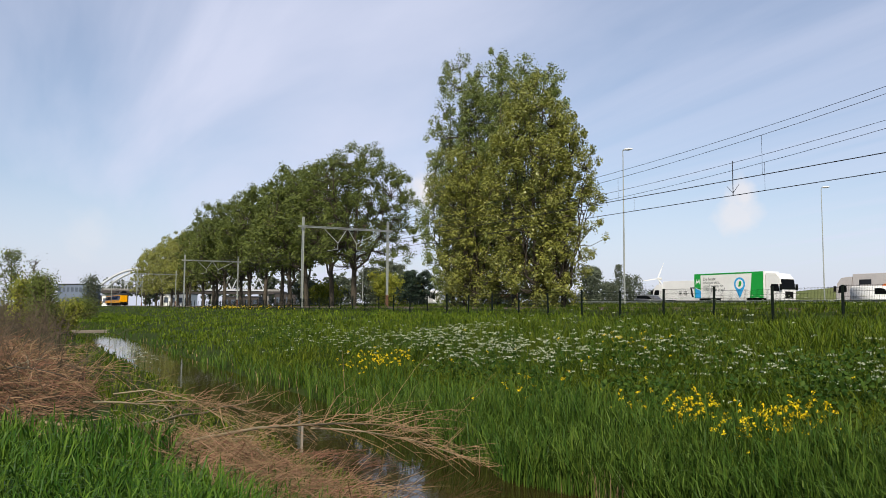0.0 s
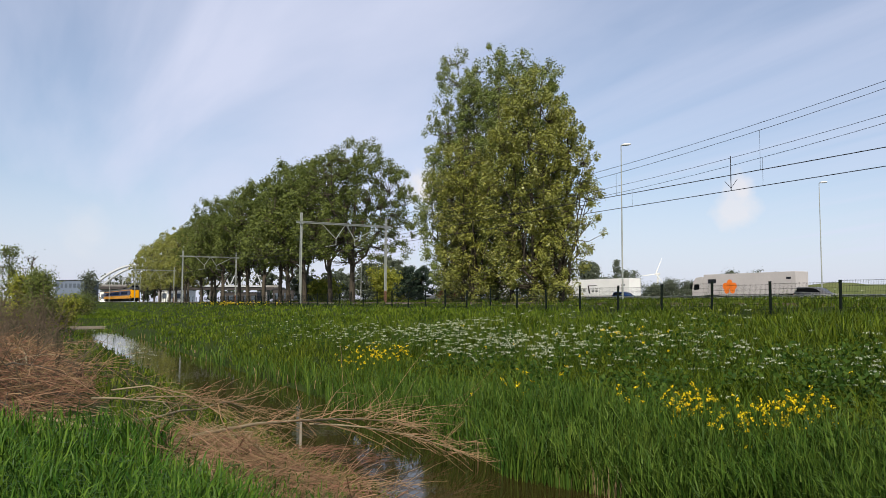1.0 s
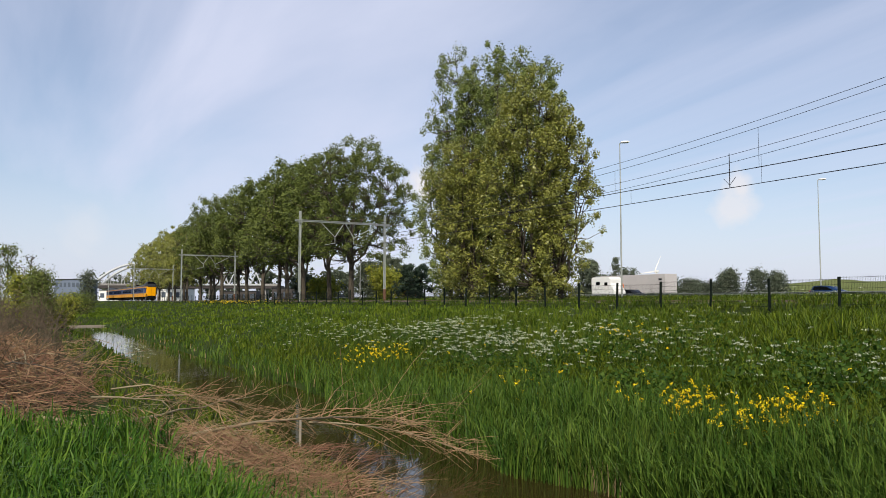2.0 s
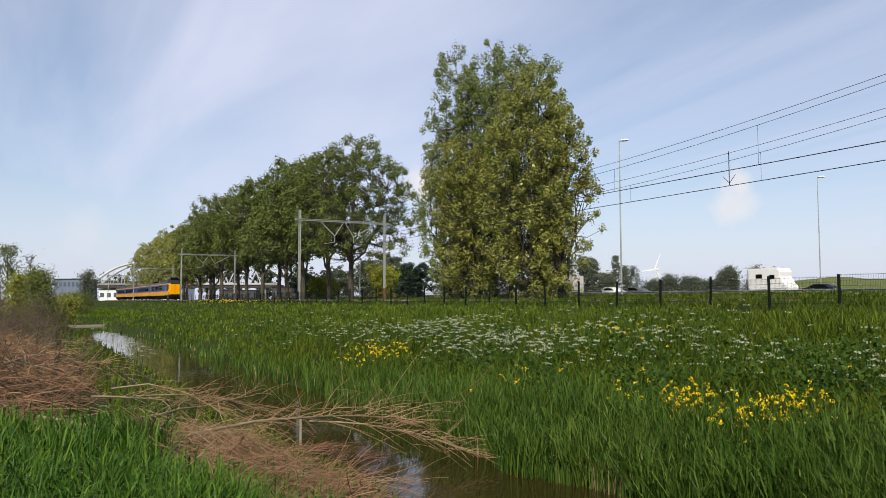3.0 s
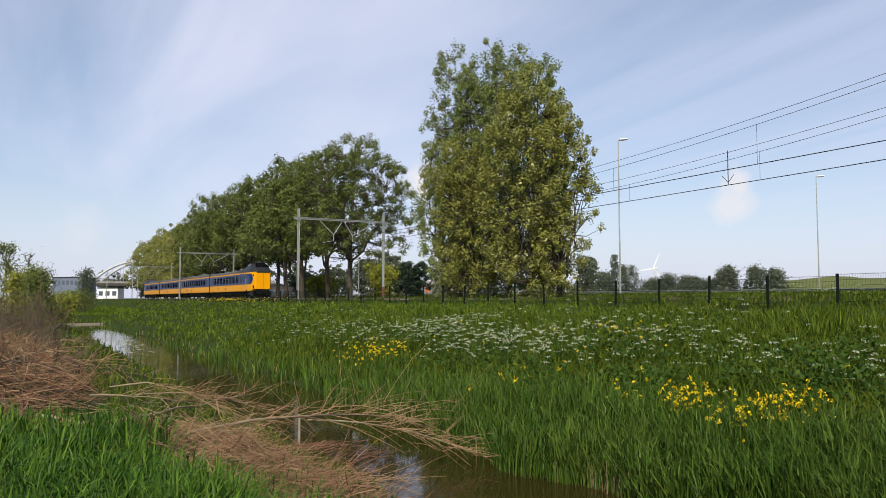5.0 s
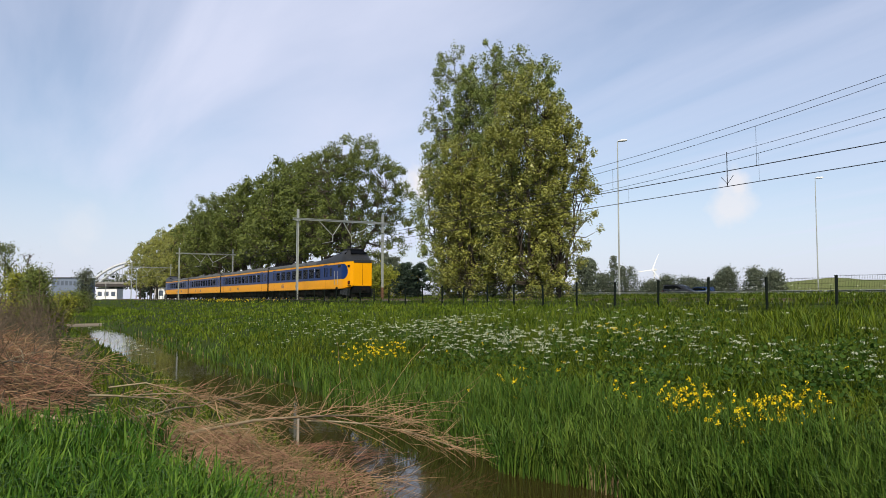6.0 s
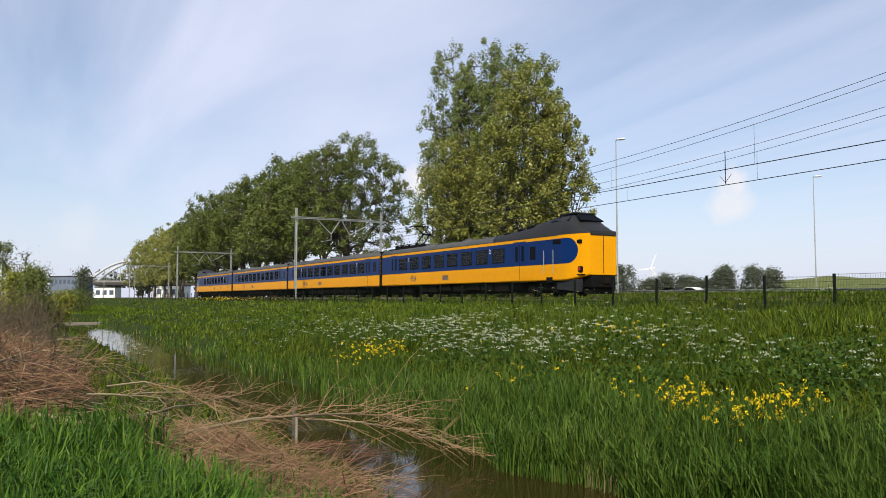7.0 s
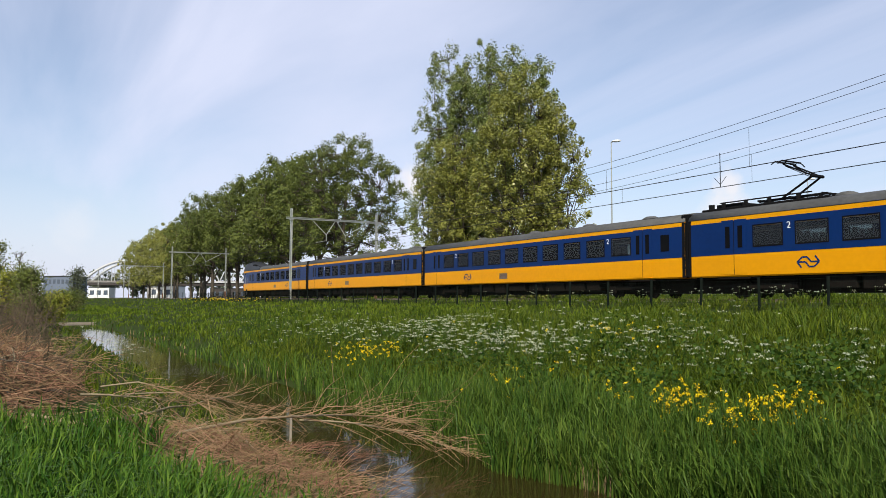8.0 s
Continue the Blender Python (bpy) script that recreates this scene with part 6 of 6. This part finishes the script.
def cab_unit(parent, x0, mat, h=3.4, faired=True):
    """A lorry cab whose front stands at x0; it faces +x."""
    bm = bmesh.new()
    slab(bm, [(x0 - 2.2, 0.75), (x0 - 2.2, h - 0.05), (x0 - 1.95, h), (x0 - 0.75, h - 0.12), (x0 - 0.22, h - 0.75), (x0 - 0.02, 2.0), (x0, 1.7), (x0 - 0.02, 0.45), (x0 - 0.5, 0.4), (x0 - 0.55, 0.75)], -1.22, 1.22)
    bmesh.ops.bevel(bm, geom=bm.edges[:], offset=0.05, segments=2, affect="EDGES")
    c = part("cab", bm, mat, parent)
    bm = bmesh.new()
    slab(bm, [(x0 - 0.62, h - 0.72), (x0 - 0.20, h - 0.78), (x0 + 0.015, 1.98), (x0 - 0.1, 1.95)], -1.12, 1.12)
    part("windscreen", bm, M["glass"], c)
    for s in (-1, 1):
        bm = bmesh.new(); slab(bm, [(x0 - 1.45, 1.85), (x0 - 0.32, 1.75), (x0 - 0.5, 2.6), (x0 - 1.45, 2.62)], s * 1.20, s * 1.235)
        part("side_window", bm, M["glass"], c)
        bm = bmesh.new(); box(bm, x0 - 0.15, x0 + 0.12, s * 1.28, s * 1.45, 1.9, 2.6, 0.04)
        part("mirror", bm, M["black"], c)
        bm = bmesh.new(); box(bm, x0 - 0.08, x0 + 0.03, s * 0.75, s * 1.15, 0.72, 0.98, 0.02)
        part("headlight", bm, M["headlamp"], c)
    bm = bmesh.new(); box(bm, x0 - 0.1, x0 + 0.02, -0.7, 0.7, 0.95, 1.75, 0.02)
    part("grille", bm, M["black"], c)
    return c


def lorry(name, label, length, height, body_mat, cab_mat, cab_h, trailer=True):
    """Front at x = 0, facing +x, wheels on z = 0."""
    v = empty(name, label, "lorry")
    cab_unit(v, 0, cab_mat, cab_h)
    bm = bmesh.new(); box(bm, -length, -2.3, -1.25, 1.25, 1.05, height, 0.04)
    b = part("cargo_box", bm, body_mat, v)
    bm = bmesh.new(); box(bm, -length + 0.1, -0.6, -0.5, 0.5, 0.6, 1.05)
    part("chassis", bm, M["under"], v)
    for s in (-1, 1):
        bm = bmesh.new(); box(bm, -length + 4.2, -5.0, s * 1.15, s * 1.2, 0.5, 1.0, 0.02)
        part("side_guard", bm, body_mat if not trailer else M["lightgrey"], v)
        wheel(v, -1.3, s * 1.05, 0.5); wheel(v, -4.4, s * 1.05, 0.5)
        for dx in ((1.2, 2.5, 3.8) if trailer else (2.4, 3.7)):
            wheel(v, -length + dx, s * 1.05, 0.5)
    return v, b


def label_plate(parent, name, outline, mat, y=-1.252, t=0.012, label=""):
    bm = bmesh.new(); slab(bm, outline, y - t, y)
    return part(name, bm, mat, parent, label)


def car(name, label, mat, kind="hatch", category="car"):
    shapes = {"hatch": [(-4.0, 0.45), (-4.05, 0.85), (-3.85, 1.05), (-3.55, 1.45), (-2.6, 1.50), (-1.75, 1.42), (-1.0, 1.02), (-0.15, 0.82), (0, 0.6), (-0.05, 0.3), (-3.9, 0.3)],
              "mpv": [(-4.5, 0.45), (-4.55, 0.95), (-4.4, 1.25), (-4.2, 1.68), (-2.4, 1.72), (-1.5, 1.55), (-0.85, 1.08), (-0.12, 0.88), (0, 0.6), (-0.05, 0.3), (-4.4, 0.3)],
              "sedan": [(-4.6, 0.5), (-4.65, 0.9), (-4.1, 1.0), (-3.3, 1.40), (-2.4, 1.43), (-1.8, 1.36), (-1.15, 0.98), (-0.15, 0.78), (0, 0.55), (-0.05, 0.3), (-4.5, 0.3)],
              "van": [(-5.4, 0.45), (-5.45, 1.2), (-5.35, 2.1), (-5.2, 2.25), (-1.9, 2.25), (-1.5, 2.1), (-0.85, 1.3), (-0.12, 1.05), (0, 0.7), (-0.05, 0.35), (-5.3, 0.35)]}
    glass = {"hatch": [(-3.6, 1.02), (-3.4, 1.36), (-2.6, 1.41), (-1.85, 1.34), (-1.2, 1.0)], "mpv": [(-4.2, 1.18), (-4.05, 1.55), (-2.4, 1.60), (-1.6, 1.46), (-1.0, 1.08)],
             "sedan": [(-3.9, 1.0), (-3.2, 1.31), (-2.4, 1.35), (-1.85, 1.29), (-1.3, 0.98)], "van": [(-2.6, 1.35), (-2.6, 1.98), (-1.85, 2.0), (-1.5, 1.9), (-1.0, 1.32)]}
    v = empty(name, label, category)
    bm = bmesh.new(); slab(bm, shapes[kind], -0.86, 0.86)
    bmesh.ops.bevel(bm, geom=bm.edges[:], offset=0.07, segments=3, affect="EDGES")
    b = part("body", bm, mat, v, smooth=True)
    for s in (-1, 1):
        bm = bmesh.new(); slab(bm, glass[kind], s * 0.855, s * 0.872)
        part("side_window", bm, M["glass"], b)
        L = -shapes[kind][1][0]
        wheel(v, -0.85, s * 0.76, 0.32, 0.2); wheel(v, -L + 0.8, s * 0.76, 0.32, 0.2)
        bm = bmesh.new(); box(bm, -0.25, -0.02, s * 0.5, s * 0.8, 0.6, 0.76, 0.03)
        part("headlight", bm, M["headlamp"], b)
        bm = bmesh.new(); box(bm, -L - 0.01, -L + 0.1, s * 0.6, s * 0.82, 0.75, 0.95, 0.02)
        part("tail_light", bm, M["redlamp"], b)
    a, c = glass[kind][-2], glass[kind][-1]
    bm = bmesh.new(); slab(bm, [(a[0] + 0.06, a[1] + 0.04), (c[0] + 0.12, c[1] + 0.03), (c[0], c[1]), (a[0] - 0.1, a[1])], -0.7, 0.7)
    part("windscreen", bm, M["glass"], b)
    return v


MOVERS = []  # thing, x at time t0, t0, speed along the track's direction, y


def drive(ob, x0, t0, speed, y):
    MOVERS.append((ob, x0, t0, speed, y))


green, gb = lorry("box_lorry", "white box lorry with green frame and blue map pin", 13.05, 4.15, M["white"], M["white"], 3.95, trailer=False)
drive(green, -58.7, 0.0, 29.5, 77.0)
euser, eb = lorry("white_lorry", "white semi-trailer lorry with black lettering", 18.5, 3.95, M["white"], M["white"], 3.5)
drive(euser, -91.4, 0.0, -23.4, 88.5)
bvb, bb = lorry("grey_lorry", "grey curtain-sided lorry with orange flower emblem", 17.6, 4.0, M["lightgrey"], M["lightgrey"], 3.7)
drive(bvb, -60.0, 0.0, -22.8, 88.5)



def pin_outline(x, z, r):
    pts = [(x + r * math.sin(a), z + r * math.cos(a)) for a in np.linspace(-2.2, 2.2, 18)]
    return pts + [(x, z - 2.1 * r)]


def ring_outline(x, z, r, n=18):
    return [(x + r * math.sin(a), z + r * math.cos(a)) for a in np.linspace(0, 2 * math.pi, n, endpoint=False)]


# green frame, green and blue panels, map pin and grey lines of writing
for o in ([(-13.05, 3.98), (-2.5, 3.98), (-2.5, 4.15), (-13.05, 4.15)], [(-13.05, 1.05), (-12.9, 1.05), (-12.9, 3.98), (-13.05, 3.98)]):
    label_plate(gb, "green_edge", o, M["green_paint"])
label_plate(gb, "green_panel", [(-4.4, 1.05), (-2.5, 1.05), (-2.5, 3.98), (-4.1, 3.98)], M["green_paint"])
label_plate(gb, "green_square", [(-12.9, 2.45), (-12.0, 2.1), (-12.0, 3.98), (-12.9, 3.98)], M["green_paint"])
label_plate(gb, "blue_panel", [(-12.9, 1.05), (-12.0, 1.05), (-12.0, 2.0), (-12.9, 2.35)], M["skyblue"])
label_plate(gb, "white_mark", [(-12.82, 2.85), (-12.7, 3.5), (-12.46, 3.15), (-12.22, 3.5), (-12.08, 2.85), (-12.2, 2.85), (-12.28, 3.2), (-12.46, 2.95), (-12.62, 3.2), (-12.7, 2.85)], M["white"], y=-1.266)
for k, words in enumerate(("De beste", "afvalservice,", "altijd tegen de", "scherpste prijs!")):
    me = text_mesh(words, 0.56, M["darkgrey"])
    left = min(v.co.x for v in me.vertices)
    part("lettering", me, None, gb, "dark grey painted lettering", m=pose(-11.55 - left, -1.258, 3.45 - 0.44 * k))
label_plate(gb, "map_pin", pin_outline(-5.9, 2.72, 0.82), M["skyblue"])
label_plate(gb, "pin_disc", ring_outline(-5.9, 2.72, 0.58), M["white"], y=-1.266)
label_plate(gb, "pin_map", [(-6.1, 2.4), (-5.75, 2.45), (-5.6, 2.75), (-5.65, 3.1), (-5.95, 3.05), (-6.0, 2.7)], M["green_paint"], y=-1.28)
# lorries on the far carriageway show their other side
for x0, x1 in ((-6.3, -5.6), (-7.3, -6.6), (-9.7, -9.0), (-10.6, -10.0)):
    for z0, z1 in ((1.75, 1.87), (1.98, 2.08), (2.20, 2.32)):
        label_plate(eb, "black_bar", [(x0, z0), (x1, z0), (x1, z1), (x0, z1)], M["black"], y=1.262)
label_plate(eb, "black_stroke", [(-7.9, 2.9), (-8.2, 1.5), (-8.6, 1.4), (-8.25, 2.75), (-10.4, 2.78), (-10.4, 2.9)], M["black"], y=1.262)
label_plate(eb, "grey_mark", [(-17.6, 2.7), (-16.6, 2.7), (-16.4, 2.9), (-17.5, 2.95)], M["silvercar"], y=1.262)
label_plate(bb, "dark_bar", [(-4.6, 2.7), (-3.1, 2.7), (-3.1, 3.3), (-4.6, 3.3)], M["darkcar"], y=1.262)
label_plate(bb, "dark_bar", [(-16.9, 3.0), (-16.2, 3.0), (-16.2, 3.3), (-16.9, 3.3)], M["darkcar"], y=1.262)
for dx, dz, r in ((0, 0.45, 0.5), (-0.75, 0.0, 0.5), (0.75, 0.0, 0.5), (-0.5, -0.62, 0.45), (0.5, -0.62, 0.45), (0, -0.1, 0.35)):
    label_plate(bb, "orange_petal", ring_outline(-7.0 + dx, 2.25 + dz, r, 12), M["orange"], y=1.262 + 0.002 * r)
camper = empty("motorhome", "white box-shaped motorhome on the motorway", "motorhome")
bm = bmesh.new(); slab(bm, [(-5.2, 0.6), (-5.2, 3.15), (-4.95, 3.3), (-1.2, 3.3), (-0.8, 2.9), (-0.9, 2.3), (-0.3, 1.4), (0, 1.2), (0, 0.5), (-0.4, 0.4), (-4.9, 0.45)], -1.12, 1.12)
bmesh.ops.bevel(bm, geom=bm.edges[:], offset=0.08, segments=2, affect="EDGES")
part("body", bm, M["white"], camper)
for s in (-1, 1):
    bm = bmesh.new(); box(bm, -4.1, -3.2, s * 1.10, s * 1.13, 2.1, 2.6, 0.01); part("side_window", bm, M["glass"], camper)
    bm = bmesh.new(); box(bm, -2.2, -1.5, s * 1.10, s * 1.13, 2.0, 2.5, 0.01); part("side_window", bm, M["glass"], camper)
    wheel(camper, -0.9, s * 0.95, 0.34, 0.22); wheel(camper, -4.1, s * 0.95, 0.34, 0.22)
drive(camper, -144.5, 0.0, 28.9, 77.0)
drive(car("white_car", "small white hatchback on the motorway", M["white"], "hatch"), -68.5, 3.5, 34.6, 77.0)
drive(car("grey_car", "grey estate car on the motorway", M["silvercar"], "mpv"), -52.1, 1.1, 27.0, 79.8)
drive(car("silver_car", "silver grey car behind the trees on the motorway", M["silvercar"], "hatch"), -143.1, 1.2, 33.0, 79.8)
drive(car("blue_car", "dark blue hatchback on the motorway", M["bluecar"], "hatch"), -63.3, 1.7, 34.0, 79.8)
drive(car("black_car", "black saloon on the motorway", M["darkcar"], "sedan"), -53.4, 3.0, 31.5, 79.8)
drive(car("dark_people_carrier", "dark grey people carrier on the motorway", M["darkcar"], "mpv"), -66.1, 6.2, 31.5, 77.0)
drive(car("white_saloon", "white saloon on the far carriageway", M["white"], "sedan"), -60.0, 6.2, -35.5, 91.8)
drive(car("dark_hatchback", "dark hatchback on the far carriageway", M["darkcar"], "hatch"), -62.2, 6.2, -38.0, 91.8)
drive(car("dark_estate_car", "dark estate car on the far carriageway", M["bluecar"], "mpv"), -79.0, 5.8, -40.0, 91.8)
drive(car("white_van", "white delivery van on the motorway", M["white"], "van", "van"), -47.2, 0.0, 31.0, 79.8)
maroon, mb = lorry("maroon_lorry", "dark red low lorry on the far carriageway", 9.0, 2.6, M["maroon"], M["maroon"], 2.7, trailer=False)
drive(maroon, -235.7, 4.1, -23.0, 88.5)


def motions():
    for ob, offset, turn in TRAIN:
        walk(ob, train_rows(offset, turn))
    for ob, x0, t0, speed, y in MOVERS:
        walk(ob, [(t, pose(x0 + speed * (t - t0), y, ROAD_Z, 0, 0, 0 if speed > 0 else 180)) for t in (0.0, 2.0, 4.0, 6.0, 8.0)])


motions()
